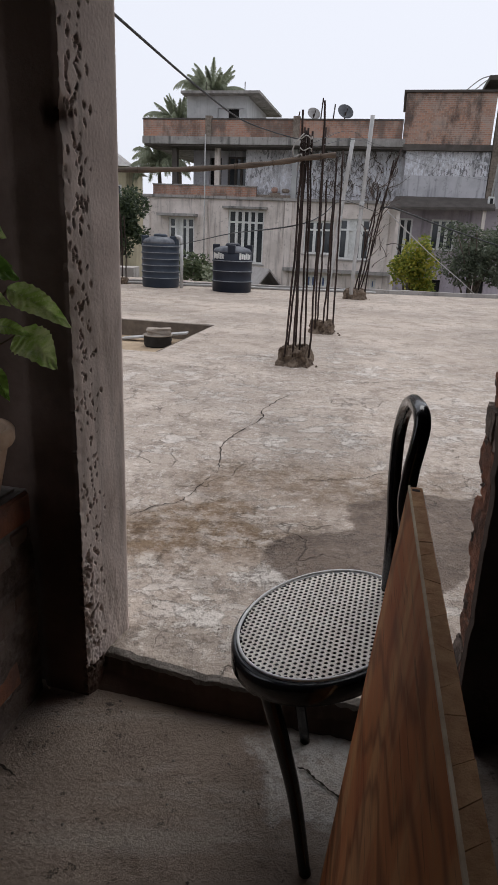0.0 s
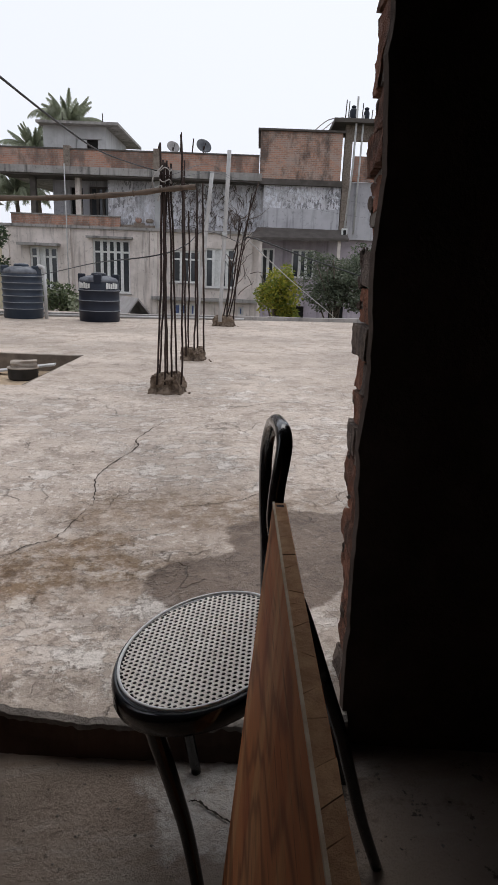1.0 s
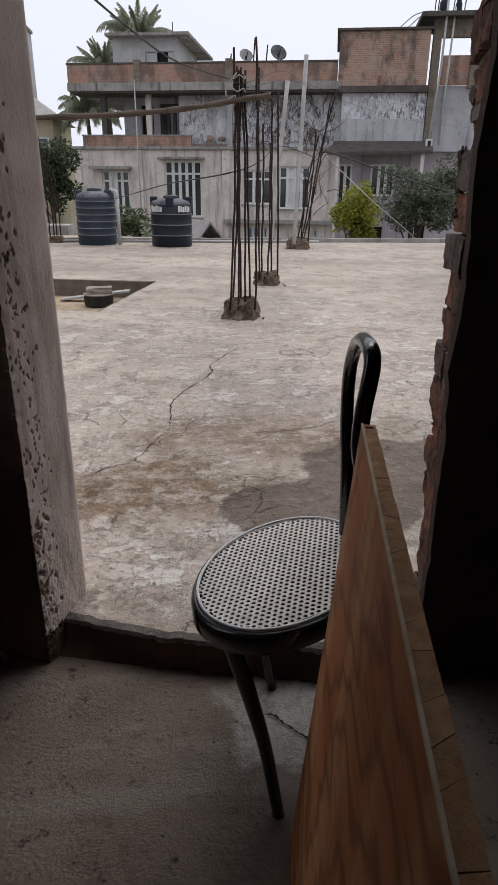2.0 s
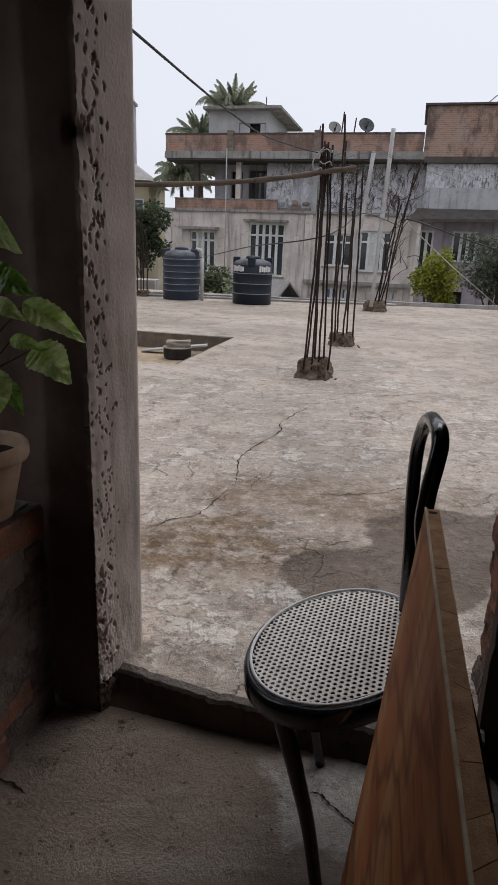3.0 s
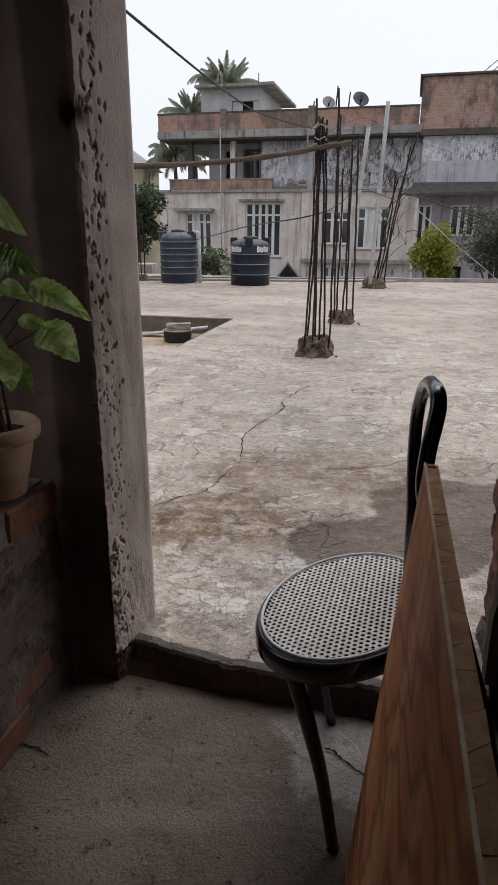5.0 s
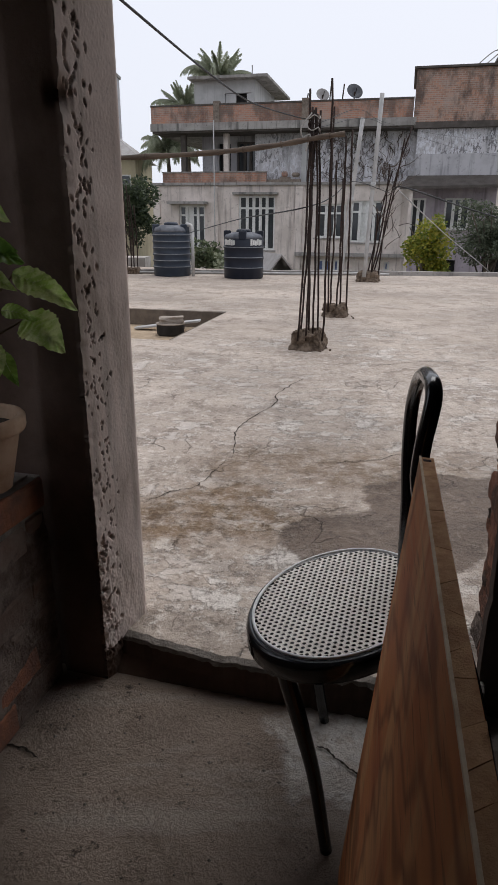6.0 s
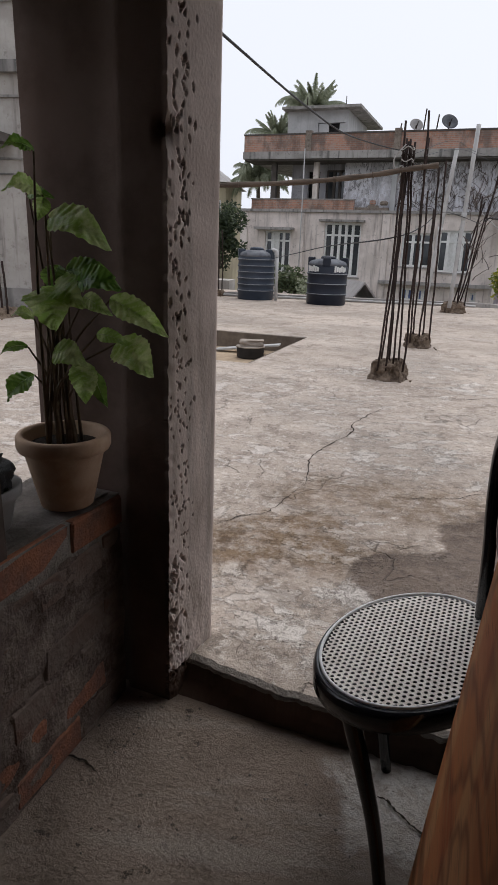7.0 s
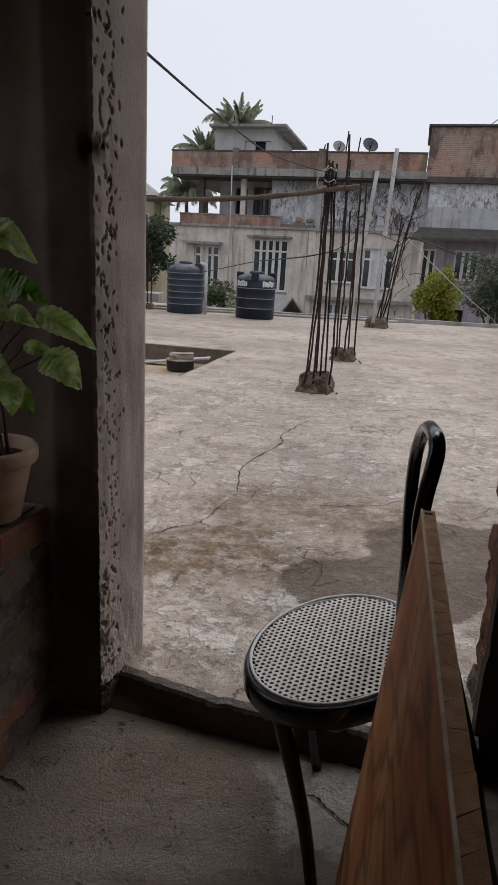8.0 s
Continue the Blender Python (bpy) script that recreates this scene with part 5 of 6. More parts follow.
def build_tanks():
    water_tank((-1.985, 13.62), 0.385, 1.02, 6, "tank_worn", False)
    water_tank((-0.455, 13.20), 0.40, 0.90, 3, "tank", True)
    t = thing("plastic_pipe", (-1.52, 13.45, 0), "white plastic outlet pipe standing beside the water tank", "pipe", "upright plastic pipes")
    part("tube", tube(bmesh.new(), [(-1.52, 13.45, 0.0), (-1.53, 13.45, 0.92)], 0.035, 12), "pvc", t, smooth=True)
    part("elbow", tube(bmesh.new(), smooth_path([(-1.53, 13.45, 0.9), (-1.55, 13.46, 1.0), (-1.66, 13.5, 1.03)], 5), 0.04, 12), "pvc", t, smooth=True)


def build_tub():
    c = Vector((-1.126, 7.44, -0.204))
    t = thing("rubber_tub", c, "low black rubber tub standing in the sunken pit", "tub")
    part("side", lathe(bmesh.new(), [(0.150, 0), (0.165, 0.02), (0.162, 0.06), (0.168, 0.07), (0.166, 0.12), (0.172, 0.135), (0.163, 0.14), (0.147, 0.13), (0.14, 0.05), (0.02, 0.045)], c, 32), "rubber", t, smooth=True)
    part("rim_band", lathe(bmesh.new(), [(0.1665, 0.128), (0.1745, 0.13), (0.1745, 0.140), (0.1635, 0.142)], c, 32), "stone", t, "dusty pale rim", smooth=True)
    # a flat broken brick across the rim
    bm = bmesh.new()
    bmesh.ops.create_cube(bm, size=1.0)
    bmesh.ops.subdivide_edges(bm, edges=bm.edges[:], cuts=5, use_grid_fill=True)
    for v in bm.verts:
        k = 1 + 0.25 * noise.noise(v.co * 2.3)
        v.co = Matrix.Rotation(0.2, 3, "Z") @ Vector((v.co.x * 0.27 * k, v.co.y * 0.15 * k, v.co.z * 0.075 * k)) + Vector((c.x + 0.02, c.y - 0.02, c.z + 0.178))
    solo("stone_lump", bm, "stone", "flat broken stone lying across the rubber tub", "stone")
    # a pale plank leaning from the pit floor to its side
    a, b = Vector((-1.62, 7.80, -0.185)), Vector((-0.80, 7.72, -0.075))
    m = look(a, b)
    L = (b - a).length
    solo("plank", boxes((-0.07, 0.07, -0.012, 0.012, -L, 0.0), m=m, bevel=0.004), "pvc", "pale plank lying in the sunken pit", "plank")


build_plant()
build_second_pot()
build_stumps()
build_poles()
build_cables()
build_tanks()
build_tub()


# ---- the far house, in its own units, carried to its distance by MFAR ----
V0 = 25.43


def window(parent, u0, u1, z0, z1, v, bars, transom=None, glass="glass", frame_mat="white", leaf_gap=()):
    """A window set in an opening: frame, glass panes and mullions."""
    w = new("window")
    w.parent = parent
    o = MFAR @ Vector(((u0 + u1) / 2, v, z0))
    w.location = o - parent.location
    f = 0.07
    part("window_frame", boxes((u0, u0 + f, v, v + 0.08, z0, z1), (u1 - f, u1, v, v + 0.08, z0, z1), (u0 + f, u1 - f, v, v + 0.08, z1 - f, z1), (u0 + f, u1 - f, v, v + 0.08, z0, z0 + f), m=MFAR), frame_mat, w)
    n = bars + 1
    for k in range(n):
        a, b = u0 + f + (u1 - u0 - 2 * f) * k / n, u0 + f + (u1 - u0 - 2 * f) * (k + 1) / n
        part("pane", boxes((a, b, v + 0.05, v + 0.06, z0 + f, z1 - f), m=MFAR), "white" if k in leaf_gap else glass, w)
        if k:
            part("mullion", boxes((a - 0.055, a + 0.055, v - 0.012, v + 0.05, z0 + f, z1 - f), m=MFAR), frame_mat, w)
    if transom:
        part("transom", boxes((u0 + f, u1 - f, v - 0.02, v + 0.048, transom - 0.035, transom + 0.035), m=MFAR), frame_mat, w)
    part("sill", boxes((u0 - 0.06, u1 + 0.06, v - 0.14, v + 0.08, z0 - 0.05, z0 - 0.003), m=MFAR), "band", w)
    return w


def build_house():
    h = thing("apartment_house", MFAR @ Vector((-4, V0, -3.2)), "weathered two-storey plastered house with brick parapets and balconies", "house")

    def P(name, mat, *items, label=""):
        return part(name, boxes(*items, m=MFAR), mat, h, label)

    W1, W2, W3, W4 = (-9.05, -7.95, 0.1, 1.72), (-6.55, -5.08, 0.05, 2.08), (-3.48, -2.32, 0.55, 1.78), (-2.12, -0.92, 0.40, 1.9)
    low = [(-3.35, -2.82, -0.72, -0.26), (-2.7, -2.3, -0.72, -0.26), (-0.75, -0.4, -0.65, -0.3)]
    part("wall", holed_wall(-10.12, 0.0, -3.3, 2.46, V0, 0.25, [W1, W2, W3, W4, *low], MFAR), "cream", h, "stained cream plaster wall")
    window(h, *W1, V0 + 0.08, 3, 1.35, leaf_gap=(1,))
    window(h, *W2, V0 + 0.08, 4, 1.62, leaf_gap=())
    window(h, *W3, V0 + 0.08, 2, 1.45)
    window(h, *W4, V0 + 0.08, 3, 1.5, leaf_gap=(1,))
    for q in low:
        window(h, *q, V0 + 0.08, 1, None, "blueglass")
    # added panel: darkness of the rooms painted on a sheet behind the windows
    P("back_room", "void", (-10.0, -0.1, V0 + 0.3, V0 + 0.35, -3.2, 2.3), label="near-black panel standing in for the unlit rooms behind the windows")
    P("hood", "band", (-9.4, -7.8, V0 - 0.45, V0 + 0.02, 1.76, 1.86), label="concrete hood over the window")
    P("hood", "band", (-6.75, -4.95, V0 - 0.25, V0 + 0.02, 2.12, 2.2))
    P("string_course", "band", (-4.2, -0.05, V0 - 0.35, V0 + 0.02, -0.12, 0.0), label="dark stained string course")
    for u in (-10.0, -7.55, -4.15, -0.42):
        P("pilaster", "cream", (u - 0.12, u + 0.16, V0 - 0.07, V0 - 0.002, -3.2, 2.44))
    # first-floor balcony
    P("balcony_slab", "band", (-10.14, 0.0, V0 - 0.12, V0 + 1.9, 2.462, 2.56))
    P("balcony_parapet", "farbrick", (-9.66, -5.44, V0 - 0.1, V0 + 0.06, 2.563, 2.92), label="bare brick balcony parapet")
    P("parapet_coping", "band", (-9.68, -5.42, V0 - 0.13, V0 + 0.09, 2.923, 2.96))
    P("broken_parapet", "raw", (-5.40, -4.1, V0 - 0.08, V0 + 0.06, 2.563, 2.66), (-4.9, -4.5, V0 - 0.06, V0 + 0.06, 2.661, 2.74))
    part("upper_wall", holed_wall(-8.42, -6.0, 2.563, 4.36, V0 + 1.3, 0.2, [(-7.72, -7.22, 2.6, 4.1), (-6.95, -6.08, 2.65, 4.15)], MFAR), "greywall", h, "shaded grey plaster wall of the balcony")
    P("upper_side_wall", "greywall", (-8.42, -8.22, V0 + 1.502, V0 + 5.8, 2.563, 4.358))
    window(h, -6.95, -6.08, 2.65, 4.15, V0 + 1.36, 2, None, "glass", "ledge")
    # near-black sheet for the unlit space behind the balcony openings
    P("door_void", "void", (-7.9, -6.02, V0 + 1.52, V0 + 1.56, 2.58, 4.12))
    for u, mt in ((-8.8, "ledge"), (-7.06, "cream")):
        P("column", mt, (u - 0.1, u + 0.1, V0 + 0.0, V0 + 0.22, 2.57, 4.358))
    P("painted_wall", "flake", (-5.98, 0.6, V0 + 0.35, V0 + 0.6, 2.563, 4.358), label="grey-blue wall with flaking paint")
    P("painted_wall_pier", "tower", (-4.12, -3.92, V0 + 0.15, V0 + 0.349, 2.563, 4.358))
    # roof slab and parapet
    P("roof_slab", "band", (-9.94, 0.0, V0 - 0.5, V0 + 6.0, 4.362, 4.62), label="black-stained roof slab edge")
    # added dark strip stands in for the shadow under the slab
    P("slab_drip", "ledge", (-9.88, 0.0, V0 - 0.44, V0 + 0.8, 4.30, 4.36))
    P("roof_parapet", "farbrick", (-9.92, -0.12, V0 - 0.44, V0 - 0.26, 4.623, 5.2), label="bare brick roof parapet streaked with soot")
    P("parapet_coping", "ledge", (-9.94, -0.12, V0 - 0.46, V0 - 0.24, 5.203, 5.26))
    P("parapet_side", "farbrick", (-9.92, -9.75, V0 - 0.25, V0 + 6.0, 4.623, 5.2))
    for u in (-7.3, -3.95):
        P("parapet_post", "raw", (u - 0.12, u + 0.12, V0 - 0.48, V0 - 0.22, 4.623, 5.34))
    # brick block on the roof and the painted wall under it
    P("roof_room", "towerbrick", (-0.1, 2.92, V0 - 0.42, V0 + 3.0, 4.46, 6.10), label="bare brick roof room streaked with soot")
    P("roof_room_coping", "ledge", (-0.2, 3.02, V0 - 0.52, V0 + 3.1, 6.103, 6.17))
    # beam's dark colour includes the shadow under the roof room
    P("roof_beam", "ledge", (-0.05, 3.0, V0 - 0.5, V0 + 0.5, 4.26, 4.458))
    P("painted_wall", "flake", (0.08, 3.0, V0 - 0.3, V0 + 0.2, 3.45, 4.258), label="blue-white wall with flaking paint")
    P("grey_wall", "greywall", (0.08, 3.0, V0 - 0.3, V0 + 0.2, 2.70, 3.447))
    bm = bmesh.new()
    vs = [MFAR @ Vector(p) for p in ((-0.35, V0 - 1.1, 2.33), (3.32, V0 - 1.1, 2.40), (3.32, V0 - 0.31, 2.74), (-0.1, V0 - 0.31, 2.74), (-0.35, V0 - 1.1, 2.24), (3.32, V0 - 1.1, 2.30), (3.32, V0 - 0.2, 2.5), (-0.1, V0 - 0.2, 2.5))]
    vv = [bm.verts.new(p) for p in vs]
    for f in ((0, 1, 2, 3), (4, 7, 6, 5), (0, 4, 5, 1), (1, 5, 6, 2), (2, 6, 7, 3), (3, 7, 4, 0)):
        bm.faces.new([vv[i] for i in f])
    part("sunshade", bm, "ledge", h, "sloping moss-blackened concrete sunshade")
    part("lilac_wall", holed_wall(0.05, 4.6, -3.3, 2.5, V0 + 0.25, 0.2, [(0.1, 0.62, 0.45, 2.0), (1.3, 2.2, 0.9, 2.0), (0.9, 1.9, -0.9, -0.2), (2.9, 3.5, -0.9, 0.0)], MFAR), "lilac", h, "lilac plaster wall under the sunshade")
    window(h, 0.1, 0.62, 0.45, 2.0, V0 + 0.3, 1, None)
    window(h, 1.3, 2.2, 0.9, 2.0, V0 + 0.3, 2, None)
    # near-black sheet for the unlit space behind the lilac wall
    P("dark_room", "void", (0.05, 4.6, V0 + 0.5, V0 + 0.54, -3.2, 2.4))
    for u in (0.05, 3.0):
        P("porch_post", "cream", (u - 0.06, u + 0.06, V0 - 0.95, V0 - 0.83, -3.2, 2.30))
    # unfinished frame on the roof beyond
    P("frame_wall", "greywall", (3.03, 4.9, V0 + 0.0, V0 + 0.25, 2.42, 4.5))
    P("frame_parapet", "farbrick", (3.4, 4.9, V0 - 0.1, V0 + 0.1, 4.52, 5.4))
    P("frame_column", "raw", (3.03, 3.30, V0 - 0.3, V0 - 0.02, 2.42, 6.42), (4.35, 4.6, V0 - 0.3, V0 - 0.02, 4.4, 6.42))
    P("frame_slab", "ledge", (2.55, 5.0, V0 - 0.7, V0 + 2.0, 6.423, 6.56), label="dark concrete slab on bare columns")
    P("frame_beam", "raw", (3.3, 4.35, V0 - 0.28, V0 - 0.05, 5.9, 6.42))
    part("rain_pipe", tube(bmesh.new(), [MFAR @ Vector((3.36, V0 - 0.55, 7.3)), MFAR @ Vector((3.34, V0 - 0.55, 5)), MFAR @ Vector((3.18, V0 - 0.55, 2.42))], 0.05, 8), "pvc", h, "pale rain pipe", smooth=True)
    part("rain_pipe", tube(bmesh.new(), [MFAR @ Vector((3.62, V0 - 0.5, 6.7)), MFAR @ Vector((3.55, V0 - 0.5, 2.6))], 0.045, 8), "pvc", h, smooth=True)
    P("meter_box", "white", (3.08, 3.30, V0 - 0.75, V0 - 0.6, 2.38, 2.78), label="small white meter box")
    P("meter_window", "void", (3.14, 3.24, V0 - 0.77, V0 - 0.755, 2.44, 2.72))
    part("rain_pipe", tube(bmesh.new(), [MFAR @ Vector((-7.38, V0 - 0.58, 4.7)), MFAR @ Vector((-7.36, V0 - 0.58, -0.5))], 0.028, 8), "pvc", h, smooth=True)
    for u, z in ((-3.07, 5.95), (-2.62, 5.75), (-3.9, 5.5)):
        part("steel_bar", tube(bmesh.new(), [MFAR @ Vector((u - 0.02, V0 - 0.35, 5.2)), MFAR @ Vector((u + 0.03, V0 - 0.35, z))], 0.03, 6), "rust", h, smooth=True)
    r = random.Random(31)
    bm = bmesh.new()
    for k in range(190):
        q = MFAR @ Vector((r.uniform(-4.0, -0.2), V0 + 0.30, 2.6 + 1.5 * r.random() ** 1.2))
        d = Vector((r.uniform(-0.6, 0.6), 0, r.uniform(0.3, 1.0)))
        pts = [q]
        for i in range(5):
            d = (d + Vector((r.uniform(-1, 1), r.uniform(-0.2, 0.2), r.uniform(-0.8, 0.8))) * 0.6).normalized()
            pts.append(pts[-1] + d * 0.085)
        tube(bm, pts, 0.016, 4)
    tagged(part("creeper", bm, "twig", h), "bare dry creeper stems on the wall", "", "", "stuff")
    for u, w, hh in ((-4.85, 0.24, 0.2), (-4.45, 0.3, 0.16)):
        part("rubble_heap", boxes((u, u + w, V0 - 0.05, V0 + 0.1, 2.742, 2.742 + hh), m=MFAR, bevel=0.05), "farbrick" if w < 0.3 else "raw", h)
    # roof room on posts, behind
    v = 29.3
    t = thing("stair_house", MFAR @ Vector((-8.2, v, 4.6)), "pale rendered stair house with a flat overhanging roof slab", "house")
    part("wall", holed_wall(-9.56, -6.83, 4.5, 6.85, v, 0.2, [(-8.16, -6.95, 5.3, 6.36)], MFAR), "tower", t)
    part("wall", boxes((-7.03, -6.83, v + 0.202, v + 4.2, 4.5, 6.85), (-9.56, -9.36, v + 0.202, v + 4.2, 4.5, 6.85), m=MFAR), "tower", t)
    part("roof", boxes((-9.7, -6.2, v - 0.5, v + 5.0, 6.853, 6.96), m=MFAR), "band", t, "flat concrete roof slab")
    # near-black sheet paints the unlit inside behind the shutters
    part("doorway", boxes((-8.16, -6.95, v + 0.3, v + 0.33, 5.2, 6.4), m=MFAR), "void", t)
    for a, b in ((-8.14, -7.68), (-7.2, -6.97)):
        part("shutter", boxes((a, b, v + 0.05, v + 0.11, 5.85, 6.34), (a, a + 0.05, v + 0.05, v + 0.11, 5.31, 5.845), m=MFAR), "tower", t, "pale open shutter")
    for u in (-7.2, -9.0):
        part("steel_bar", tube(bmesh.new(), [MFAR @ Vector((u, v + 1, 7.1)), MFAR @ Vector((u, v + 1, 7.6))], 0.025, 6), "rust", t)


def build_roof_things():
    for u, z, rad, mt, lab in ((-2.22, 5.50, 0.29, "dish", "dark satellite dish on the brick parapet"), (-3.36, 5.43, 0.24, "tin", "pale grey satellite dish on the brick parapet")):
        c = MFAR @ Vector((u, V0 - 0.3, z))
        d = thing("satellite_dish", MFAR @ Vector((u, V0 - 0.35, 5.26)), lab, "satellite dish", "satellite dishes")
        bm = lathe(bmesh.new(), [(rad * FAR * 0.05, -0.1), (rad * FAR * 0.5, -0.06), (rad * FAR, 0.04), (rad * FAR, 0.06), (rad * FAR * 0.5, -0.04), (rad * FAR * 0.03, -0.08)], (0, 0, 0), 28)
        m = Matrix.Translation(c) @ Matrix.Rotation(radians(58), 4, "X") @ Matrix.Rotation(radians(12), 4, "Y")
        bm.transform(m)
        part("reflector", bm, mt, d, smooth=True)
        part("mast", tube(bmesh.new(), [MFAR @ Vector((u, V0 - 0.34, 5.255)), c], 0.03, 8), "rust", d)
        part("feed_arm", tube(bmesh.new(), [c + Vector((0, 0, -0.2)), c + Vector((0.05, -0.35, 0.1))], 0.015, 6), "rust", d)
    for u, w, hh in ((3.12, 0.30, 0.42), (3.6, 0.22, 0.36)):
        b = MFAR @ Vector((u + 0.15, V0 - 0.2, 6.562))
        t = thing("roof_tank", b, "small black water tank on the bare concrete slab", "water tank", "roof tanks of the far house")
        part("body", lathe(bmesh.new(), [(w * 0.6, 0), (w * 0.62, 0.1), (w * 0.62, hh), (w * 0.4, hh + 0.1), (0.08, hh + 0.13)], b, 20), "tank", t, smooth=True)
        part("lid", lathe(bmesh.new(), [(0.1, hh + 0.12), (0.11, hh + 0.2), (0.04, hh + 0.24)], b, 14), "tank", t, smooth=True)
    for k, u in enumerate((2.35, 2.62)):
        bm = tube(bmesh.new(), smooth_path([MFAR @ Vector((u - 0.5, V0 - 0.3, 6.17)), MFAR @ Vector((u, V0 - 0.3, 6.55)), MFAR @ Vector((u + 0.55, V0 - 0.3, 6.65))], 6), 0.022, 6)
        solo("bent_pipe", bm, "tin", "thin bent metal pipe on the roof room", "pipe")
    for u in (2.95, 3.05, 3.55, 3.9):
        bm = tube(bmesh.new(), [MFAR @ Vector((u, V0 - 0.5, 6.56)), MFAR @ Vector((u + 0.02, V0 - 0.5, 7.0 + 0.2 * math.sin(u * 9)))], 0.022, 6)
        solo("starter_bar", bm, "rust", "thin steel bar standing on the roof slab", "steel bar", group="bars on the far roof")
    # a small gabled shed roof just beyond the curb
    s = thing("garden_shed", (0.28, 16.4, GROUND_Z), "small gabled shed with a pale sheet roof", "shed")
    bm = bmesh.new()
    A = [Vector(p) for p in ((-0.15, 15.6, -0.35), (0.38, 15.6, 0.36), (0.95, 15.6, -0.35), (-0.75, 17.4, -0.35), (-0.2, 17.4, 0.36), (0.45, 17.4, -0.35))]
    vs = [bm.verts.new(p) for p in A] + [bm.verts.new(p - Vector((0, 0, 0.05))) for p in A]
    for f in ((0, 1, 4, 3), (1, 2, 5, 4), (6, 9, 10, 7), (7, 10, 11, 8), (0, 6, 7, 1), (1, 7, 8, 2), (3, 4, 10, 9), (4, 5, 11, 10), (0, 3, 9, 6), (2, 8, 11, 5)):
        bm.faces.new([vs[i] for i in f])
    part("roof", bm, "tin", s, "pale sheet-metal gable roof")
    part("wall", boxes((-0.1, 0.88, 15.75, 17.3, GROUND_Z, -0.40), bevel=0.01), "void", s)
    part("gable", boxes((0.12, 0.64, 15.72, 15.745, -0.42, -0.05)), "ledge", s)
    # boundary wall and sheds beyond the curb
    solo("boundary_wall", boxes((-9.0, 9.5, 18.0, 18.2, GROUND_Z, -0.55)), "cream", "low stained plaster boundary wall of the garden", "wall", "structure")
    solo("outbuilding", boxes((-9.5, -3.2, 17.0, 17.9, GROUND_Z, 0.18)), "sidewall", "low whitewashed outbuilding beyond the terrace", "shed")
    # distant yellow house
    y = thing("yellow_house", (-11.0, 42, GROUND_Z), "distant yellow plastered house with a tiled hood", "house")
    part("wall", boxes((-16, -8.25, 42, 48, GROUND_Z, 4.9)), "yellow", y)
    bm = bmesh.new()
    lo = [bm.verts.new(p) for p in ((-16.5, 41.4, 4.9), (-7.95, 41.4, 4.9), (-7.95, 48.6, 4.9), (-16.5, 48.6, 4.9))]
    hi = [bm.verts.new(p) for p in ((-13.5, 45.0, 6.7), (-10.4, 45.0, 6.7))]
    for q in ((lo[0], lo[1], hi[1], hi[0]), (lo[1], lo[2], hi[1]), (lo[2], lo[3], hi[0], hi[1]), (lo[3], lo[0], hi[0]), (lo[3], lo[2], lo[1], lo[0])):
        bm.faces.new(q)
    part("roof", bm, "tin", y, "pale hipped sheet roof")
    for k in range(3):
        w = new("window")
        w.parent = y
        w.location = Vector((-8.9 - k * 1.6, 42, 2.4)) - y.location
        part("window_frame", boxes((-9.3 - k * 1.6, -8.55 - k * 1.6, 41.93, 41.99, 2.35, 3.85)), "white", w)
        part("pane", boxes((-9.22 - k * 1.6, -8.63 - k * 1.6, 41.9, 41.925, 2.43, 3.77)), "glass", w)
    g = thing("grey_tower", (-12.5, 50, GROUND_Z), "distant tall grey concrete building", "house")
    part("wall", boxes((-17.5, -11.75, 50, 55, GROUND_Z, 11.6)), "greywall", g)
    part("roof", boxes((-17.7, -11.65, 49.8, 55.2, 11.6, 11.8)), "band", g)
    # limewashed neighbour beside the terrace
    n = thing("neighbour_house", (-7.5, 9.6, GROUND_Z), "limewashed neighbouring house beside the terrace", "house")
    part("wall", boxes((-11.0, -4.55, 9.1, 14.0, GROUND_Z, 5.2)), "sidewall", n, "limewashed wall")
    part("string_course", boxes((-11.05, -4.5, 9.0, 9.097, 3.25, 3.4)), "band", n)
    part("hood", boxes((-8.4, -4.9, 8.55, 9.095, 2.35, 2.47)), "ledge", n, "dark concrete hood")
    for z, hh in ((2.95, 0.03), (2.15, 0.025), (1.95, 0.02), (4.1, 0.05)):
        part("groove_band", boxes((-11.04, -4.51, 9.06, 9.098, z, z + hh)), "band", n)
    part("plinth", boxes((-11.03, -4.52, 9.03, 9.096, 0.002, 0.35)), "band", n)


# ---- plants outside ----
def foliage(bm, centre, radii, count, size, seed, hollow=0.55):
    """Many small leaf blades in uneven clumps."""
    r = random.Random(seed)
    clumps = [(Vector([max(-0.75, min(0.75, r.gauss(0, 0.45))) for _ in range(3)]), r.uniform(0.22, 0.42)) for _ in range(34)]
    for _ in range(count):
        c, s = clumps[r.randrange(len(clumps))]
        d = Vector((r.gauss(0, 1), r.gauss(0, 1), r.gauss(0, 1))).normalized() * s * (hollow + (1 - hollow) * r.random()) + c
        p = Vector(centre) + Vector((d.x * radii[0], d.y * radii[1], d.z * radii[2]))
        a = Vector((r.uniform(-1, 1), r.uniform(-1, 1), r.uniform(-0.7, 0.5))).normalized()
        b = a.cross(Vector((r.uniform(-1, 1), r.uniform(-1, 1), r.uniform(-1, 1)))).normalized()
        l, w = size * r.uniform(0.7, 1.4), size * r.uniform(0.25, 0.45)
        v = [bm.verts.new(q) for q in (p, p + a * l * 0.5 + b * w, p + a * l, p + a * l * 0.5 - b * w)]
        bm.faces.new(v)


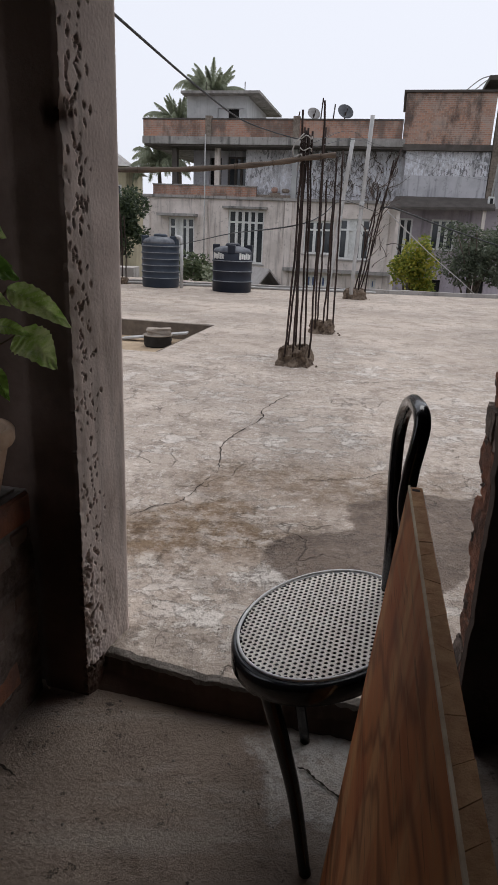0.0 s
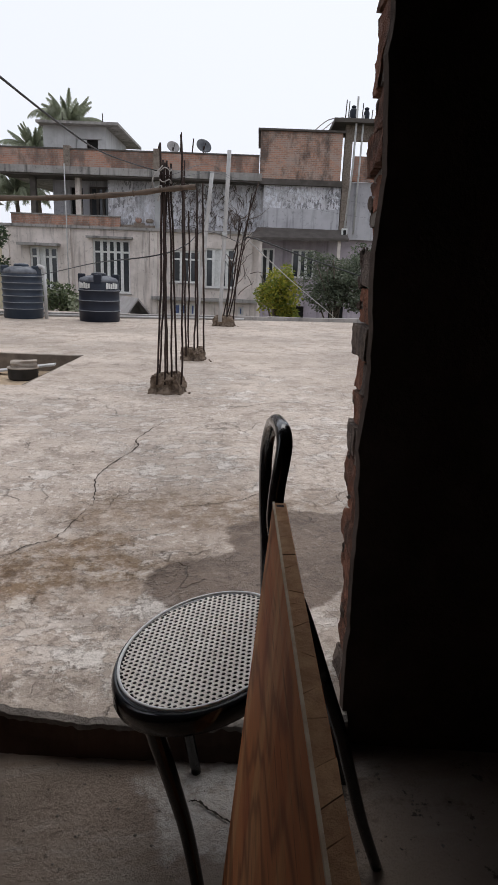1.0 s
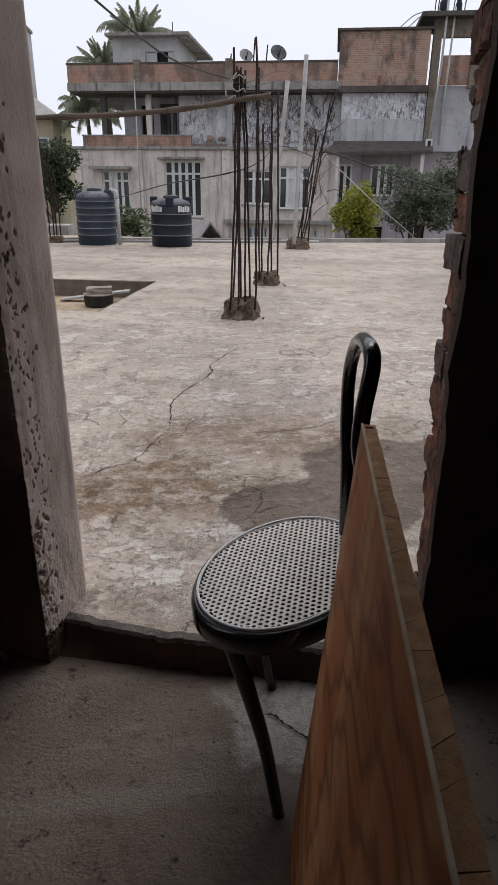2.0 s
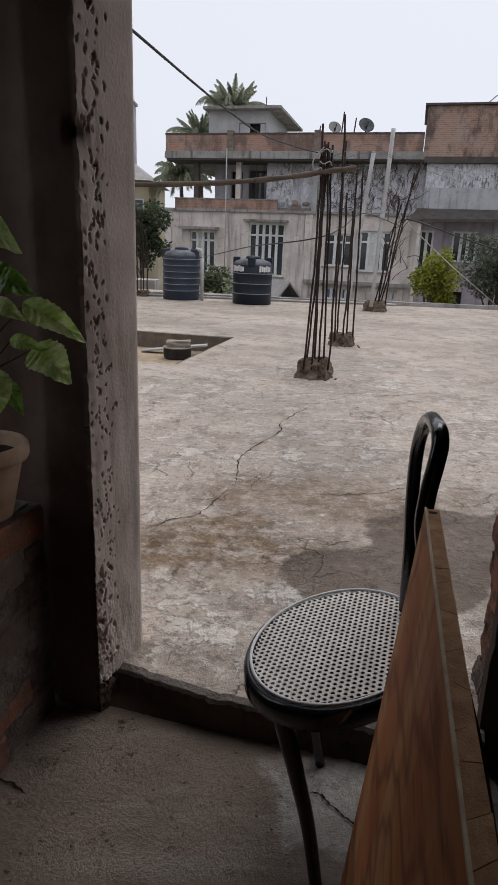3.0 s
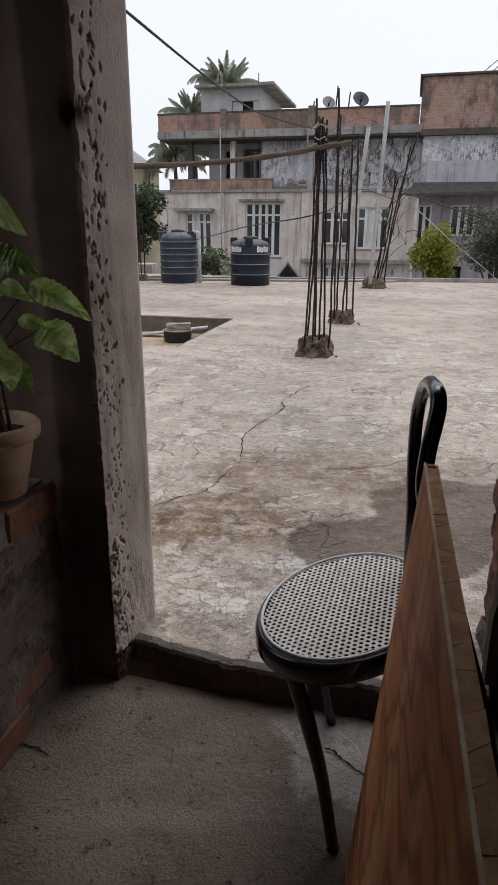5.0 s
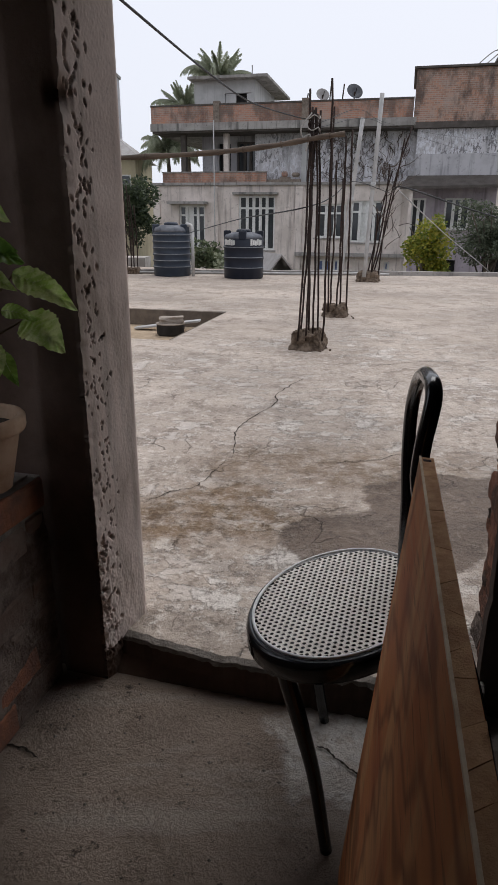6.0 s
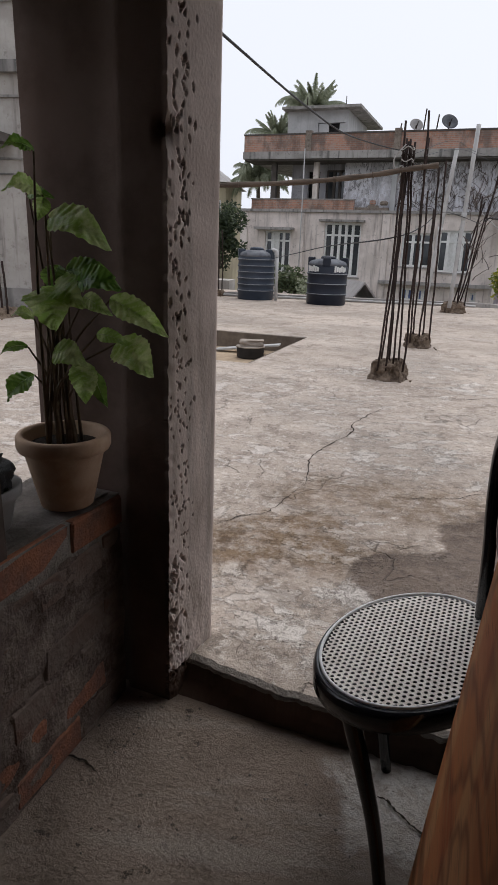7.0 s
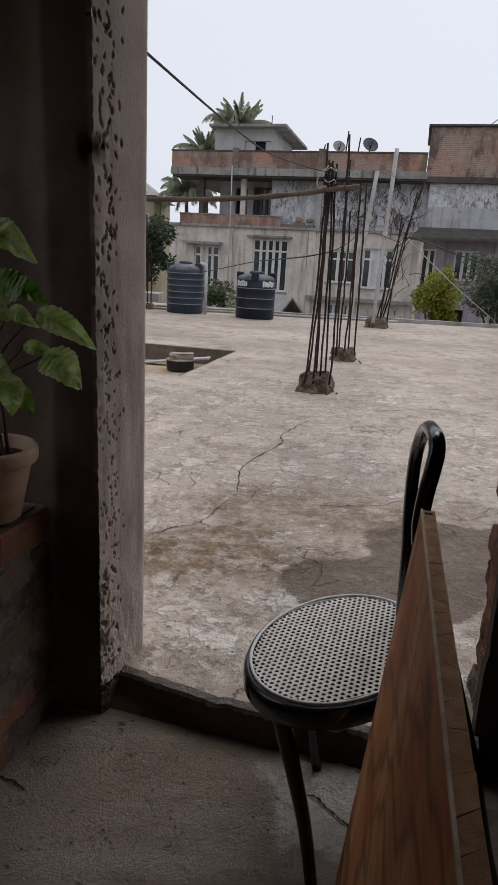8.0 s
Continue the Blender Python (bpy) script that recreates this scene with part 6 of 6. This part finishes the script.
def tree(name, base, crown, radii, leaf, count, size, seed, label, category="tree"):
    t = thing(name, base, label, category)
    r = random.Random(seed)
    b, c = Vector(base), Vector(crown)
    tr = smooth_path([b, b.lerp(c, 0.5) + Vector((r.uniform(-0.2, 0.2), 0.1, 0)), c], 6)
    part("trunk", tube(bmesh.new(), tr, [0.13 - 0.09 * i / (len(tr) - 1) for i in range(len(tr))], 8), "bark", t, smooth=True)
    for k in range(9):
        s = b.lerp(c, r.uniform(0.55, 0.95))
        e = c + Vector((r.uniform(-0.8, 0.8) * radii[0], r.uniform(-0.8, 0.8) * radii[1], r.uniform(-0.6, 0.8) * radii[2]))
        part("limb", tube(bmesh.new(), smooth_path([s, s.lerp(e, 0.5) + Vector((0, 0, 0.15)), e], 4), [0.045 - 0.004 * i for i in range(9)], 6), "bark", t, smooth=True)
    bm = bmesh.new()
    foliage(bm, crown, radii, count, size, seed)
    part("crown", bm, leaf, t)


def palm(base, crown, length, seed, n=42):
    t = thing("coconut_palm", base, "tall coconut palm with drooping feathered fronds", "palm tree", "palms behind the house")
    b, c = Vector(base), Vector(crown)
    part("trunk", tube(bmesh.new(), smooth_path([b, b.lerp(c, 0.5) + Vector((0.4, 0, 0)), c], 8), [0.2 - 0.005 * i for i in range(17)], 9), "bark", t, smooth=True)
    r = random.Random(seed)
    for k in range(n):
        a = 2 * math.pi * k / n + r.uniform(-0.2, 0.2)
        rise = r.uniform(0.85, 1.5) if k % 2 else r.uniform(0.1, 0.95)
        d = Vector((math.cos(a), math.sin(a), 0))
        L = length * (r.uniform(0.7, 0.95) if k % 2 else r.uniform(0.9, 1.2))
        bow = r.uniform(0.3, 0.9) if k % 2 else r.uniform(1.4, 2.3)
        pts = [c.copy()]
        for i in range(14):
            e = rise - bow * (i / 14) ** 1.5
            pts.append(pts[-1] + (d * math.cos(e) + Vector((0, 0, math.sin(e)))) * L / 14)
        bm = tube(bmesh.new(), pts, [0.045 - 0.0027 * i for i in range(15)], 5)
        for i in range(3, 90):
            s = i / 90 * 14
            j = min(int(s), 13)
            p, q = pts[j].lerp(pts[j + 1], s - j), (pts[min(j + 1, 14)] - pts[j]).normalized()
            side = q.cross(Vector((0, 0, 1))).normalized()
            ln = L * 0.21 * math.sin(math.pi * min(1, 0.12 + 0.85 * i / 90)) + 0.1
            for sg in (-1, 1):
                e = p + side * sg * ln * r.uniform(0.25, 0.5) + q * ln * r.uniform(0.35, 0.7) + Vector((0, 0, -ln * r.uniform(0.3, 0.95)))
                w = q * 0.021
                vv = [bm.verts.new(x) for x in (p - w, p.lerp(e, 0.5) - w * 1.3, e, p.lerp(e, 0.5) + w * 1.3, p + w)]
                bm.faces.new(vv)
        part("frond", bm, "hazy_palm_leaf", t)


def build_greenery():
    def at(u, d, z):
        """A point by its direction in the house's frame, at another distance."""
        return M12 @ Vector((u, d * math.cos(ANG), z))
    tree("lime_bush", at(0.55, 20, GROUND_Z), at(0.62, 20, 0.42), (0.64, 0.6, 0.98), "lime_leaf", 3600, 0.105, 41, "bright yellow-green leafy shrub growing up past the terrace edge", "shrub")
    tree("garden_tree", at(2.6, 21, GROUND_Z), at(2.5, 21, 0.85), (1.4, 1.2, 0.9), "grey_leaf", 9500, 0.085, 42, "dull dark-green tree in front of the lilac wall")
    tree("garden_tree", at(4.2, 22, GROUND_Z), at(4.3, 22, 1.1), (1.3, 1.3, 1.0), "grey_leaf", 8000, 0.088, 43, "dull dark-green tree beside the house corner")
    tree("shrub", at(-6.0, 20, GROUND_Z), at(-6.0, 20, 0.0), (0.6, 0.5, 0.55), "dark_leaf", 1500, 0.12, 44, "thin grey-green shrub showing between the water tanks", "shrub")
    tree("shrub", at(-4.9, 19, GROUND_Z), at(-5.0, 19, -0.15), (0.5, 0.4, 0.4), "hazy_palm_leaf", 900, 0.12, 46, "thin grey-green shrub beyond the terrace curb", "shrub")
    tree("garden_tree", at(-8.9, 21, GROUND_Z), at(-9.0, 21, 1.35), (0.9, 1.0, 1.15), "deep_leaf", 5200, 0.12, 45, "dense dark-green tree at the house corner")
    for u, z, ln, sd in ((-8.45, 6.85, 1.22, 51), (-10.0, 5.68, 1.15, 52), (-10.9, 4.0, 1.2, 53)):
        p = MFAR @ Vector((u / 30 * 34, 34 * math.cos(ANG), 1.09 + (z - 1.09) / 30 * 34))
        palm((p.x - 0.5, p.y, GROUND_Z), p, ln * 1.95, sd)


build_house()
build_roof_things()
build_greenery()
